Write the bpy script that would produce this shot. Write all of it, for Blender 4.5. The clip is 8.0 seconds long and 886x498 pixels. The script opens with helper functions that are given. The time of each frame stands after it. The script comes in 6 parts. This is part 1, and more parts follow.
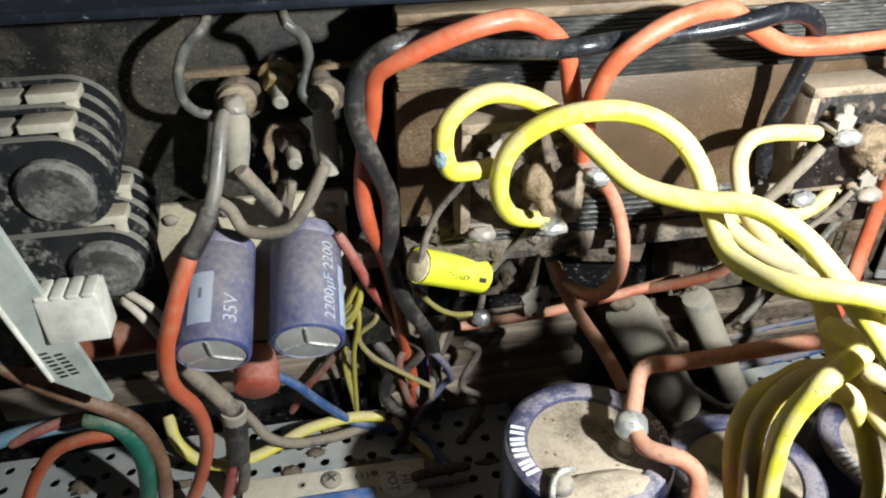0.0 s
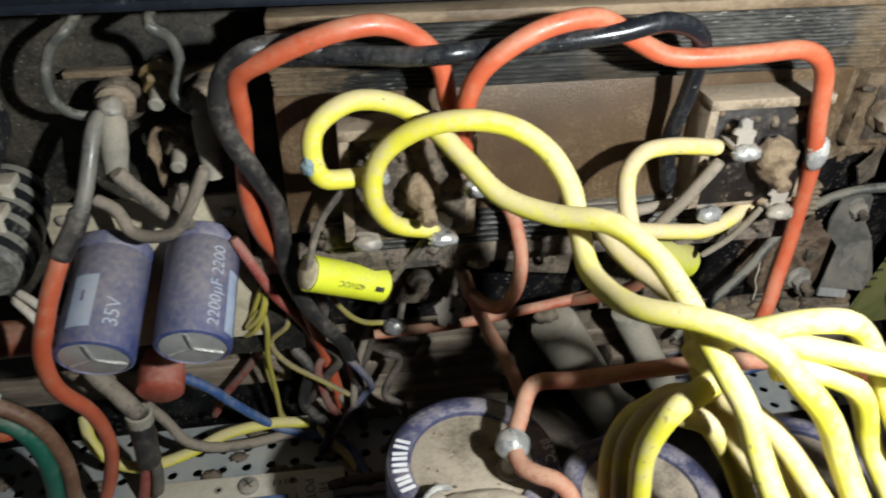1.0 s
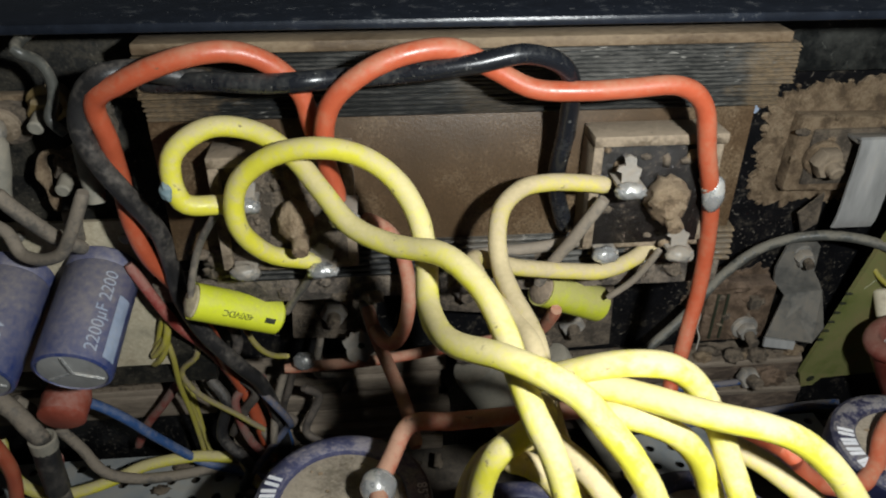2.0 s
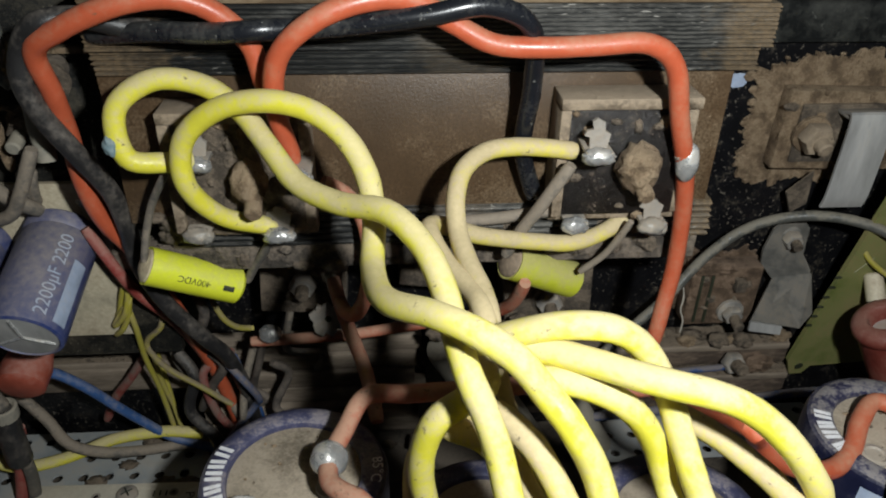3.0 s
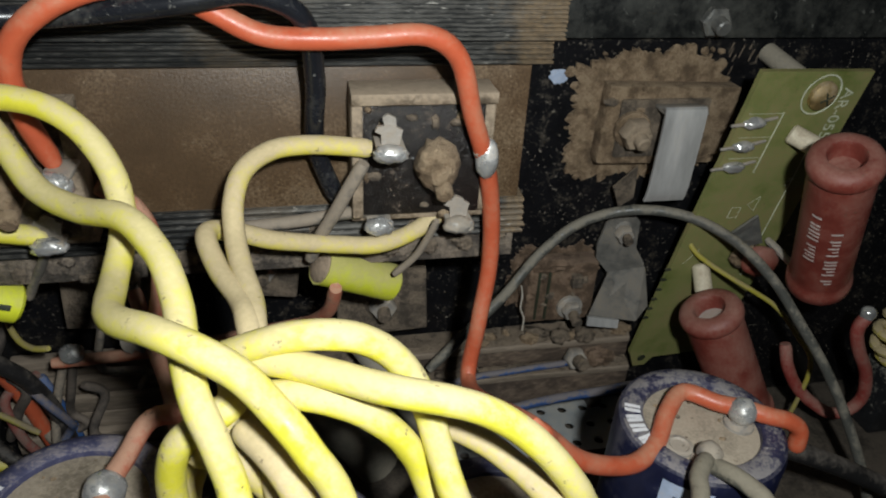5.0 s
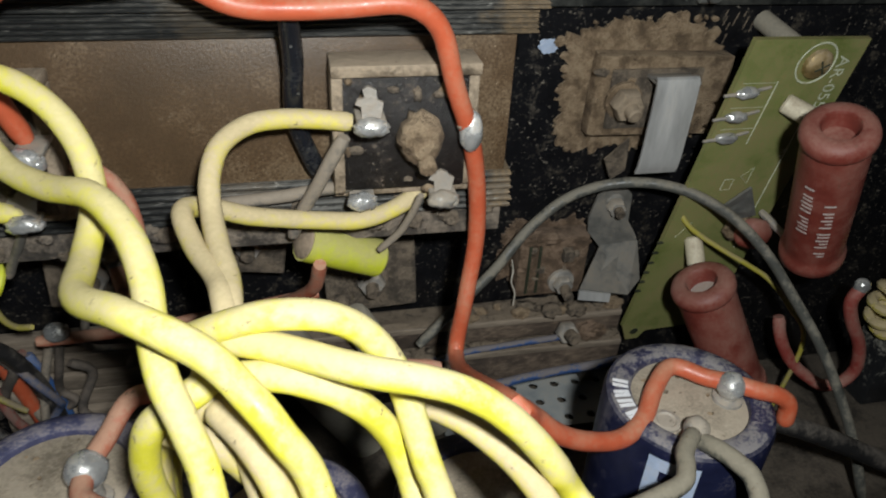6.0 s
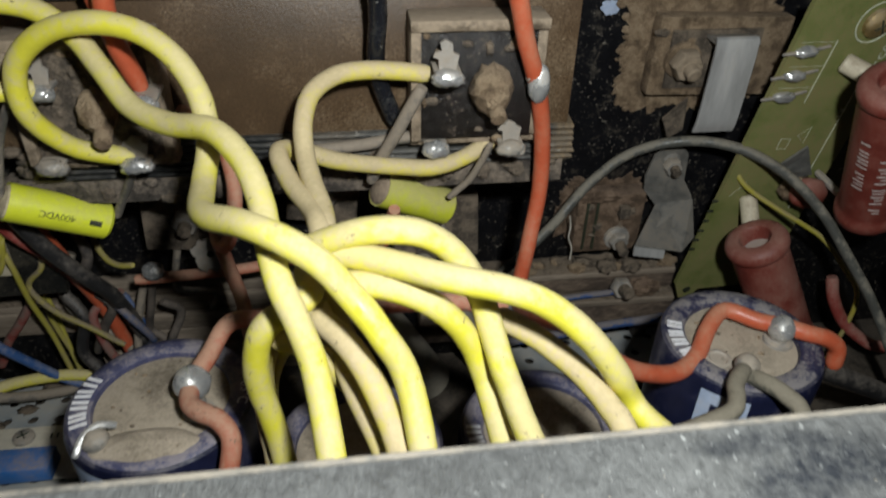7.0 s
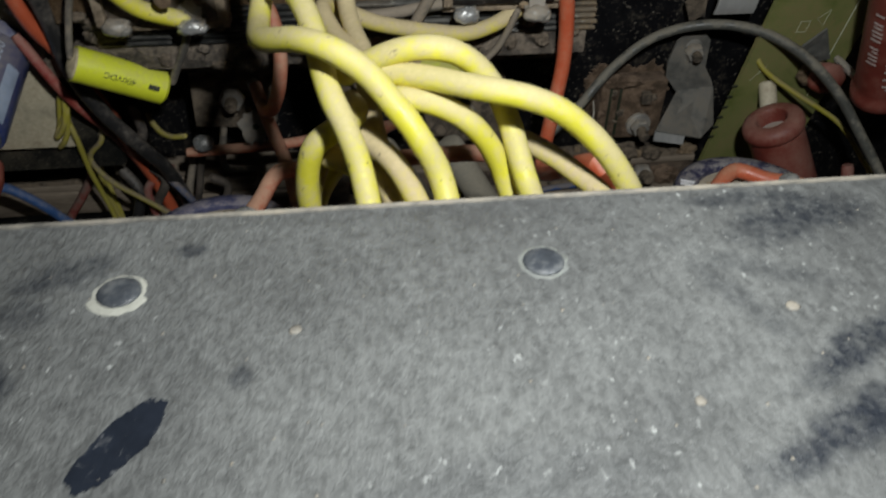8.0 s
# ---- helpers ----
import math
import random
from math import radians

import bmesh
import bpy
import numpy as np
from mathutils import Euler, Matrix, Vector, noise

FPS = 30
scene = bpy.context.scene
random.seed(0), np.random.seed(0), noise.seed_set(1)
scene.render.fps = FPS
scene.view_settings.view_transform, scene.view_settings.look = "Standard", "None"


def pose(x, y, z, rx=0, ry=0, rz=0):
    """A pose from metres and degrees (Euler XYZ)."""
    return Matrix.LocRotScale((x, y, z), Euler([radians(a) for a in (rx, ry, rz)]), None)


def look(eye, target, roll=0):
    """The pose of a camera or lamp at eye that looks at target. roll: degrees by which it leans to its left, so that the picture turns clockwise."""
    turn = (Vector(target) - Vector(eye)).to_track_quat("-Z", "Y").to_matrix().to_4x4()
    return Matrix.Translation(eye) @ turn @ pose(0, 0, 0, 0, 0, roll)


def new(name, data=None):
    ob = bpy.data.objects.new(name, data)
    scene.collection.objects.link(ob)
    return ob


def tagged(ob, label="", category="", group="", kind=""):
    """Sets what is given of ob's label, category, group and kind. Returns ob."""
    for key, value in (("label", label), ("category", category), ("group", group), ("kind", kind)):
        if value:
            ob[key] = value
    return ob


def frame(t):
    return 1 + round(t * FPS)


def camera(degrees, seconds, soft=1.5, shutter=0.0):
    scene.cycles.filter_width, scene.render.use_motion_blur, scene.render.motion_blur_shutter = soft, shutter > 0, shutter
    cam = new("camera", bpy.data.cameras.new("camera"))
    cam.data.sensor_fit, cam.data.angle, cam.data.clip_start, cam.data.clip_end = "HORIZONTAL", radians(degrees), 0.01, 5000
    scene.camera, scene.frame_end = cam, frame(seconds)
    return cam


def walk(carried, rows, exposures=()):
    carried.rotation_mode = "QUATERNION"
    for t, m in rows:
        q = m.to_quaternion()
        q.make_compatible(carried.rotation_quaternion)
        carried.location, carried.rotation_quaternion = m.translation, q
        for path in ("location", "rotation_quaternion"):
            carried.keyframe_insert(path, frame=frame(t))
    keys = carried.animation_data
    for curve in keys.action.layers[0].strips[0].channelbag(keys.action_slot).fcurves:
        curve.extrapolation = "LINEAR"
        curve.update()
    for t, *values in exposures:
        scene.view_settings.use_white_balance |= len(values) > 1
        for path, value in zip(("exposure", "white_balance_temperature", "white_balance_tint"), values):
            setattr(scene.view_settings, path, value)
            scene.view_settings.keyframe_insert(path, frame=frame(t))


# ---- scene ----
U = 0.0009          # metres in one plan unit (about a millimetre)

# ---------------------------------------------------------------- camera
cam = camera(63.24, 8.0, soft=2.0, shutter=0.4)
ROWS = [
    (0.0, 3.77, 14.85, 217.43, 55.235, -0.029, -10.791),
    (0.5, 18.45, 15.18, 216.16, 54.652, -0.048, -9.482),
    (1.0, 35.65, 13.90, 217.04, 55.286, -0.418, -8.830),
    (1.5, 59.34, 16.72, 213.05, 57.048, -0.254, -7.585),
    (1.7, 65.83, 13.45, 213.23, 58.772, 0.170, -6.371),
    (2.8, 82.50, 9.29, 207.14, 58.489, -0.835, -4.349),
    (3.0, 84.25, 12.39, 204.65, 58.252, -0.787, -4.160),
    (3.5, 91.05, 11.44, 207.85, 58.639, -1.838, -3.869),
    (4.0, 102.04, 12.32, 206.49, 59.150, -2.276, -7.358),
    (4.5, 106.33, 15.99, 204.27, 58.853, -2.636, -8.120),
    (4.7, 107.32, 14.96, 201.59, 59.151, -3.298, -9.882),
    (5.8, 114.27, 19.80, 201.20, 56.521, -2.901, -12.102),
    (6.0, 113.54, 17.59, 200.61, 56.540, -2.573, -11.448),
    (6.5, 110.23, 12.73, 204.14, 56.108, -1.752, -9.621),
    (7.0, 105.85, 3.58, 200.93, 54.692, -1.211, -7.904),
    (7.5, 106.06, -11.73, 196.88, 52.176, -0.385, -7.510),
    (8.0, 101.86, -21.64, 192.62, 50.196, -0.285, -6.013),
]
walk(cam, [(t, pose(U * x, U * y, U * z, rx, ry, rz)) for t, x, y, z, rx, ry, rz in ROWS],
     exposures=[(0.0, 1.3), (0.5, 1.05), (1.0, 0.58), (1.5, 0.06), (3.0, -0.2), (3.5, -0.32), (4.5, -0.38), (6.0, -0.14), (7.0, -0.42), (7.5, -0.55), (8.0, -0.85)])

# ---------------------------------------------------------------- light: one hand torch in a dark room
world = bpy.data.worlds.new("dark_room")
world.use_nodes = True
world.node_tree.nodes["Background"].inputs[0].default_value = (0.8, 0.9, 1.0, 1)
world.node_tree.nodes["Background"].inputs[1].default_value = 0.033
scene.world = world
torch = new("torch", bpy.data.lights.new("torch", "AREA"))
torch.data.shape, torch.data.size, torch.data.energy = "DISK", 10 * U, 0.50
torch.data.color = (0.935, 0.98, 0.98)
torch.matrix_world = look(Vector((128, -3, 229)) * U, Vector((130, 165, 104)) * U)

# ---------------------------------------------------------------- materials
def ramp(nt, fac, a, b, ca=(0, 0, 0, 1), cb=(1, 1, 1, 1)):
    n = nt.nodes.new("ShaderNodeValToRGB")
    n.color_ramp.elements[0].position, n.color_ramp.elements[1].position = a, b
    n.color_ramp.elements[0].color, n.color_ramp.elements[1].color = ca, cb
    nt.links.new(fac, n.inputs[0])
    return n.outputs[0]


def tex_noise(nt, co, scale, detail=5, rough=0.6):
    n = nt.nodes.new("ShaderNodeTexNoise")
    n.inputs["Scale"].default_value, n.inputs["Detail"].default_value, n.inputs["Roughness"].default_value = scale, detail, rough
    nt.links.new(co, n.inputs["Vector"])
    return n.outputs["Fac"]


def arith(nt, op, a, b):
    n = nt.nodes.new("ShaderNodeMath")
    n.operation = op
    for i, v in enumerate((a, b)):
        if isinstance(v, (int, float)):
            n.inputs[i].default_value = v
        else:
            nt.links.new(v, n.inputs[i])
    return n.outputs[0]


def mixed(nt, fac, a, b):
    n = nt.nodes.new("ShaderNodeMix")
    n.data_type = "RGBA"
    for sock, v in ((n.inputs["Factor"], fac), (n.inputs["A"], a), (n.inputs["B"], b)):
        if isinstance(v, tuple):
            sock.default_value = (*v, 1)
        elif isinstance(v, (int, float)):
            sock.default_value = v
        else:
            nt.links.new(v, sock)
    return n.outputs["Result"]


DUST = (0.27, 0.205, 0.145)


def mat(name, base, rough=0.5, metal=0.0, dust=0.3, up=0.5, dust_col=DUST, patch=90.0, grain=900.0, vary=0.25, bump=0.25, deep=0.0004, stretch=None, second=None, fleck=0.0, edge=0.13, spots=0.0, grit=0.0, gloss=0.5):
    """A worn surface: base colour with two scales of change, under settled dust (more of it on what faces up)."""
    m = bpy.data.materials.new(name)
    m.use_nodes = True
    nt = m.node_tree
    bs = nt.nodes["Principled BSDF"]
    co = nt.nodes.new("ShaderNodeTexCoord").outputs["Object"]
    if stretch:
        mp = nt.nodes.new("ShaderNodeMapping")
        mp.inputs["Scale"].default_value = stretch
        nt.links.new(co, mp.inputs["Vector"])
        co = mp.outputs["Vector"]
    coarse, fine = tex_noise(nt, co, patch, 6, 0.65), tex_noise(nt, co, grain, 4, 0.7)
    dark = tuple(c * (1 - vary) for c in base)
    light = tuple(min(1, c * (1 + vary)) for c in (second or base))
    col = mixed(nt, ramp(nt, coarse, 0.35, 0.65), dark, light)
    if grit:
        col = mixed(nt, ramp(nt, fine, 0.5 - 0.5 * (1 - grit) * 0.3 - 0.06, 0.56 + 0.15 * (1 - grit)), tuple(c * 0.62 for c in base), col)
    geo = nt.nodes.new("ShaderNodeNewGeometry")
    sep = nt.nodes.new("ShaderNodeSeparateXYZ")
    nt.links.new(geo.outputs["Normal"], sep.inputs[0])
    lift = arith(nt, "MULTIPLY", sep.outputs["Z"], 0.28 * up)
    mass = arith(nt, "ADD", arith(nt, "ADD", coarse, arith(nt, "MULTIPLY", arith(nt, "SUBTRACT", fine, 0.5), 0.45)), lift)
    lim = 0.80 - 0.55 * dust
    cover = arith(nt, "MULTIPLY", ramp(nt, mass, lim - edge, lim + edge + 0.02), min(1.0, 0.55 + dust * 0.5))
    dcol = mixed(nt, fine, tuple(c * 0.72 for c in dust_col), tuple(min(1, c * 1.28) for c in dust_col))
    col = mixed(nt, cover, col, dcol)
    if spots:
        sp = ramp(nt, tex_noise(nt, co, 420.0, 3, 0.75), 0.70 - 0.1 * spots, 0.76 - 0.1 * spots)
        col = mixed(nt, arith(nt, "MULTIPLY", sp, 0.75), col, (0.13, 0.095, 0.06))
    if fleck:
        bits = arith(nt, "MULTIPLY", ramp(nt, tex_noise(nt, co, grain * 0.9, 3, 0.6), 0.74 - fleck, 0.80 - fleck), ramp(nt, tex_noise(nt, co, patch * 0.9, 3, 0.6), 0.42, 0.62))
        col = mixed(nt, arith(nt, "MULTIPLY", bits, 0.8), col, tuple(min(1, c * 2.0 + 0.06) for c in dust_col))
    nt.links.new(col, bs.inputs["Base Color"])
    bs.inputs["Specular IOR Level"].default_value = gloss
    r = nt.nodes.new("ShaderNodeMapRange")
    nt.links.new(cover, r.inputs["Value"])
    r.inputs["To Min"].default_value, r.inputs["To Max"].default_value = rough, 0.92
    nt.links.new(r.outputs["Result"], bs.inputs["Roughness"])
    if metal:
        k = nt.nodes.new("ShaderNodeMapRange")
        nt.links.new(cover, k.inputs["Value"])
        k.inputs["To Min"].default_value, k.inputs["To Max"].default_value = metal, 0.0
        nt.links.new(k.outputs["Result"], bs.inputs["Metallic"])
    if bump:
        b = nt.nodes.new("ShaderNodeBump")
        b.inputs["Strength"].default_value, b.inputs["Distance"].default_value = bump, deep
        nt.links.new(arith(nt, "ADD", fine, coarse), b.inputs["Height"])
        nt.links.new(b.outputs["Normal"], bs.inputs["Normal"])
    return m


YELLOW = mat("yellow_pvc", (0.68, 0.62, 0.055), 0.34, dust=0.46, up=0.75, dust_col=(0.47, 0.39, 0.25), patch=110, vary=0.10, bump=0.12, edge=0.13, spots=0.5)
YELLOW_DUSTY = mat("yellow_pvc_dusty", (0.70, 0.60, 0.06), 0.5, dust=0.68, up=0.7, dust_col=(0.45, 0.36, 0.24), patch=110, vary=0.1, bump=0.16, edge=0.16, spots=0.4)
YELLOW_THIN = mat("thin_yellow_pvc", (0.42, 0.37, 0.05), 0.5, dust=0.5, up=0.6, dust_col=(0.27, 0.215, 0.12), patch=160, vary=0.15, bump=0.1, edge=0.14)
ORANGE = mat("orange_pvc", (0.47, 0.095, 0.042), 0.34, dust=0.32, up=0.6, dust_col=(0.36, 0.20, 0.12), patch=110, vary=0.12, bump=0.1, edge=0.16, spots=0.25)
ORANGE_DUSTY = mat("orange_pvc_dusty", (0.42, 0.10, 0.05), 0.5, dust=0.55, up=0.6, dust_col=(0.36, 0.225, 0.15), patch=120, vary=0.15, bump=0.16, edge=0.15, spots=0.6)
RED = mat("red_pvc", (0.30, 0.05, 0.04), 0.45, dust=0.5, up=0.6, dust_col=(0.3, 0.18, 0.14))
BLACK_WIRE = mat("black_pvc", (0.010, 0.011, 0.014), 0.27, dust=0.24, up=0.2, dust_col=(0.095, 0.092, 0.08), patch=60, bump=0.08, fleck=0.08)
GREY_WIRE = mat("grey_dusty_pvc", (0.10, 0.092, 0.08), 0.5, dust=0.58, up=0.75, dust_col=(0.25, 0.205, 0.155), bump=0.2, edge=0.08, spots=0.4)
SLEEVE = mat("black_sleeve", (0.022, 0.021, 0.021), 0.42, dust=0.33, up=0.6, dust_col=(0.17, 0.145, 0.12), bump=0.3)
BLUE = mat("blue_pvc", (0.036, 0.095, 0.25), 0.45, dust=0.35, up=0.6, dust_col=(0.25, 0.23, 0.22))
DULL_LILAC = mat("faded_lilac_pvc", (0.17, 0.17, 0.24), 0.5, dust=0.4, up=0.6)
CYAN = mat("pale_blue_pvc", (0.12, 0.30, 0.42), 0.45, dust=0.3, up=0.6)
GREEN = mat("green_pvc", (0.012, 0.105, 0.07), 0.45, dust=0.25, up=0.6)
BROWN = mat("brown_pvc", (0.17, 0.085, 0.05), 0.5, dust=0.4, up=0.6)
CREAM_WIRE = mat("cream_pvc", (0.55, 0.50, 0.42), 0.5, dust=0.3)
CYAN_TAPE = mat("grey_blue_tape", (0.15, 0.22, 0.24), 0.6, dust=0.42, up=0.5, dust_col=(0.26, 0.26, 0.23), patch=160)
STEEL_BLACK = mat("black_painted_steel", (0.007, 0.007, 0.008), 0.28, fleck=0.145, dust=0.30, up=0.2, dust_col=(0.075, 0.062, 0.045), patch=190, grain=850, bump=0.25, edge=0.06, gloss=0.28)
PANEL = mat("black_panel_under_brown_dust", (0.012, 0.012, 0.011), 0.5, fleck=0.11, dust=0.44, up=0.2, dust_col=(0.085, 0.072, 0.05), patch=75, grain=1500, bump=0.3, edge=0.13, gloss=0.2)
STRIP_BLACK = mat("smeared_glossy_black", (0.012, 0.013, 0.013), 0.32, dust=0.42, up=0.2, dust_col=(0.062, 0.062, 0.052), patch=120, grain=500, bump=0.15, edge=0.2, fleck=0.10, gloss=0.35)
STEEL_DUSTY = mat("dusty_black_steel", (0.022, 0.021, 0.020), 0.5, dust=0.45, up=0.5, dust_col=(0.15, 0.12, 0.09), patch=70, grain=900, bump=0.4)
FLANGE = mat("grey_dusty_flange", (0.122, 0.124, 0.121), 0.42, dust=0.22, up=0.3, dust_col=(0.160, 0.163, 0.155), patch=60, grain=1250, vary=0.13, bump=0.8, fleck=0.10, grit=0.5, stretch=(1, 0.6, 1), edge=0.22)
FLANGE_DARK = mat("dark_blue_black_flange", (0.012, 0.015, 0.022), 0.3, fleck=0.09, dust=0.18, up=0.2, dust_col=(0.12, 0.12, 0.12), patch=200, bump=0.2, edge=0.06)
EDGE = mat("worn_bright_steel_edge", (0.20, 0.19, 0.17), 0.5, metal=0.3, dust=0.45, up=0.4, dust_col=(0.25, 0.215, 0.165), patch=200, vary=0.4)
PLATE = mat("brown_dusty_heatsink_plate", (0.098, 0.060, 0.031), 0.42, fleck=0.06, dust=0.36, up=0.2, dust_col=(0.165, 0.12, 0.07), patch=34, grain=1700, vary=0.42, bump=0.22, edge=0.10, grit=0.6, spots=0.45)
RIB = mat("black_grooved_aluminium", (0.022, 0.023, 0.023), 0.28, metal=0.3, dust=0.31, up=0.45, dust_col=(0.17, 0.16, 0.14), patch=60, grain=1500, stretch=(0.25, 1, 1), bump=0.3, fleck=0.12, edge=0.13)
RIB_BROWN = mat("brown_dusty_aluminium", (0.125, 0.082, 0.046), 0.6, dust=0.5, up=0.4, dust_col=(0.235, 0.175, 0.11), patch=60, stretch=(0.6, 1, 1), vary=0.4, bump=0.6, edge=0.11, spots=0.5)
DIRT = mat("caked_brown_dust", (0.23, 0.155, 0.09), 0.95, dust=0.5, up=0.5, dust_col=(0.37, 0.275, 0.175), patch=230, grain=1600, vary=0.45, bump=1.0, deep=0.0012, edge=0.09, spots=0.35)
DIRT_GREY = mat("caked_grey_dust", (0.115, 0.09, 0.066), 0.95, dust=0.5, up=0.6, dust_col=(0.24, 0.185, 0.13), patch=220, grain=1500, vary=0.45, bump=1.0, deep=0.0011, edge=0.09)
SOLDER = mat("solder", (0.50, 0.50, 0.485), 0.22, metal=0.6, dust=0.24, up=0.5, dust_col=(0.28, 0.24, 0.19), patch=260, bump=0.2, edge=0.08)
SOLDER_DULL = mat("dull_solder", (0.30, 0.285, 0.255), 0.36, metal=0.4, dust=0.52, up=0.6, dust_col=(0.27, 0.225, 0.17), patch=260, bump=0.5, edge=0.08, spots=0.4)
TIN = mat("tinned_steel", (0.38, 0.36, 0.33), 0.38, metal=0.5, dust=0.48, up=0.5, dust_col=(0.30, 0.25, 0.19), patch=180, bump=0.3, edge=0.09, spots=0.3)
ALU = mat("brushed_aluminium", (0.46, 0.455, 0.44), 0.42, metal=0.35, dust=0.22, up=0.3, dust_col=(0.34, 0.29, 0.22), patch=120, stretch=(1, 1, 0.2), bump=0.15)
ALU_DULL = mat("dull_dusty_aluminium", (0.26, 0.25, 0.23), 0.45, metal=0.3, dust=0.42, up=0.4, dust_col=(0.22, 0.18, 0.135), patch=140, bump=0.2)
CLIP_DARK = mat("dark_dusty_steel_clip", (0.17, 0.165, 0.15), 0.4, metal=0.35, dust=0.42, up=0.4, dust_col=(0.17, 0.14, 0.105), patch=140, bump=0.2, edge=0.14)
GREY_METAL = mat("grey_dusty_metal", (0.14, 0.14, 0.13), 0.4, metal=0.3, dust=0.4, up=0.4, dust_col=(0.16, 0.15, 0.125), patch=200, bump=0.3, edge=0.12)
BRASS = mat("brassy_nut", (0.42, 0.30, 0.13), 0.4, metal=0.75, dust=0.42, up=0.5, dust_col=(0.30, 0.24, 0.17), patch=200)
RESIN = mat("black_resin", (0.010, 0.008, 0.007), 0.3, dust=0.20, up=0.5, dust_col=(0.20, 0.15, 0.11), patch=300, grain=1700, bump=0.8, edge=0.10, fleck=0.09)
CASE = mat("dusty_metal_case", (0.16, 0.12, 0.08), 0.55, metal=0.2, dust=0.62, up=0.9, dust_col=(0.30, 0.235, 0.165), patch=150, vary=0.4, bump=0.6, deep=0.0006, edge=0.09, spots=0.4)
CAP_BLUE = mat("violet_blue_sleeve", (0.034, 0.056, 0.185), 0.28, dust=0.37, up=0.75, dust_col=(0.30, 0.26, 0.22), patch=45, grain=700, vary=0.2, bump=0.12, edge=0.24)
CAP_NAVY = mat("navy_plastic_sleeve", (0.010, 0.012, 0.034), 0.30, dust=0.20, up=0.6, dust_col=(0.16, 0.145, 0.15), patch=140, grain=1500, vary=0.25, bump=0.15)
CAP_RIM_WORN = mat("scuffed_grey_rim", (0.034, 0.034, 0.075), 0.5, dust=0.50, up=0.2, dust_col=(0.22, 0.20, 0.185), patch=230, grain=1500, vary=0.4, bump=0.4, edge=0.05, fleck=0.08)
CAP_RIM = mat("faded_violet_rim", (0.055, 0.058, 0.118), 0.45, dust=0.40, up=0.35, dust_col=(0.25, 0.22, 0.22), patch=110, grain=1500, vary=0.3, bump=0.3, edge=0.06, fleck=0.06)
CAP_TOP = mat("tan_dusty_disc", (0.22, 0.18, 0.13), 0.85, dust=0.55, up=0.2, dust_col=(0.37, 0.31, 0.235), patch=75, grain=1600, vary=0.35, bump=0.5, edge=0.10, spots=0.55)
WHITE_INK = mat("white_print", (0.72, 0.72, 0.74), 0.5, dust=0.25, up=0.5, dust_col=(0.45, 0.42, 0.40), bump=0)
PALE_BLUE_INK = mat("pale_blue_print", (0.36, 0.43, 0.56), 0.45, dust=0.3, up=0.7, dust_col=(0.36, 0.33, 0.30), bump=0)
BLACK_INK = mat("black_print", (0.03, 0.035, 0.02), 0.5, dust=0.1, bump=0)
FILM = mat("lemon_film_tape", (0.66, 0.70, 0.035), 0.33, dust=0.26, up=0.6, dust_col=(0.45, 0.42, 0.12), patch=140, vary=0.08, bump=0.05)
TAB_DUSTY = mat("dusty_tin_tab", (0.30, 0.275, 0.24), 0.45, metal=0.2, dust=0.5, up=0.5, dust_col=(0.235, 0.19, 0.145), patch=260, bump=0.5, edge=0.12, spots=0.4)
FILM_DUSTY = mat("dusty_lemon_film_tape", (0.50, 0.53, 0.035), 0.4, dust=0.52, up=0.9, dust_col=(0.36, 0.32, 0.13), patch=140, vary=0.1, bump=0.1, edge=0.15)
FILM_END_DARK = mat("grey_brown_resin_end", (0.17, 0.13, 0.09), 0.8, dust=0.5, patch=200, bump=0.5)
GREY_TUBE = mat("grey_clear_tubing", (0.13, 0.125, 0.115), 0.25, dust=0.4, up=0.5, dust_col=(0.24, 0.215, 0.17), patch=120, bump=0.12, edge=0.15)
FILM_END = mat("cream_resin_end", (0.62, 0.54, 0.34), 0.6, dust=0.4, patch=200, bump=0.3)
BOARD_WHITE = mat("cream_board", (0.52, 0.46, 0.33), 0.6, dust=0.46, up=0.4, dust_col=(0.24, 0.19, 0.125), patch=130, vary=0.35, bump=0.2)
PLASTIC_WHITE = mat("white_nylon", (0.72, 0.70, 0.62), 0.45, dust=0.22, up=0.5, dust_col=(0.5, 0.45, 0.37), patch=140, bump=0.2)
STRIP = mat("pale_grey_strip", (0.40, 0.44, 0.40), 0.5, dust=0.34, up=0.4, dust_col=(0.36, 0.34, 0.28), patch=80, bump=0.2)
PERF = mat("grey_perforated_steel", (0.37, 0.40, 0.41), 0.45, metal=0.2, dust=0.42, up=0.25, dust_col=(0.36, 0.325, 0.27), patch=70, vary=0.2, bump=0.2)
PCB = mat("green_board", (0.145, 0.190, 0.045), 0.34, dust=0.66, up=0.2, dust_col=(0.235, 0.18, 0.075), patch=45, grain=1500, vary=0.25, bump=0.15, second=(0.18, 0.26, 0.08), edge=0.14, fleck=0.05, spots=0.3)
RES_RED = mat("brick_red_enamel", (0.20, 0.042, 0.030), 0.4, dust=0.40, up=0.7, dust_col=(0.25, 0.14, 0.105), patch=100, grain=1300, vary=0.22, bump=0.25, edge=0.20, spots=0.3)
RES_BORE = mat("ceramic_bore", (0.42, 0.36, 0.33), 0.7, dust=0.4)
CERAMIC = mat("cream_ceramic_bead", (0.60, 0.54, 0.40), 0.55, dust=0.3, bump=0.1)
BAKELITE = mat("black_bakelite", (0.016, 0.017, 0.019), 0.4, dust=0.34, up=1.4, dust_col=(0.30, 0.285, 0.24), patch=110, bump=0.25, edge=0.07)
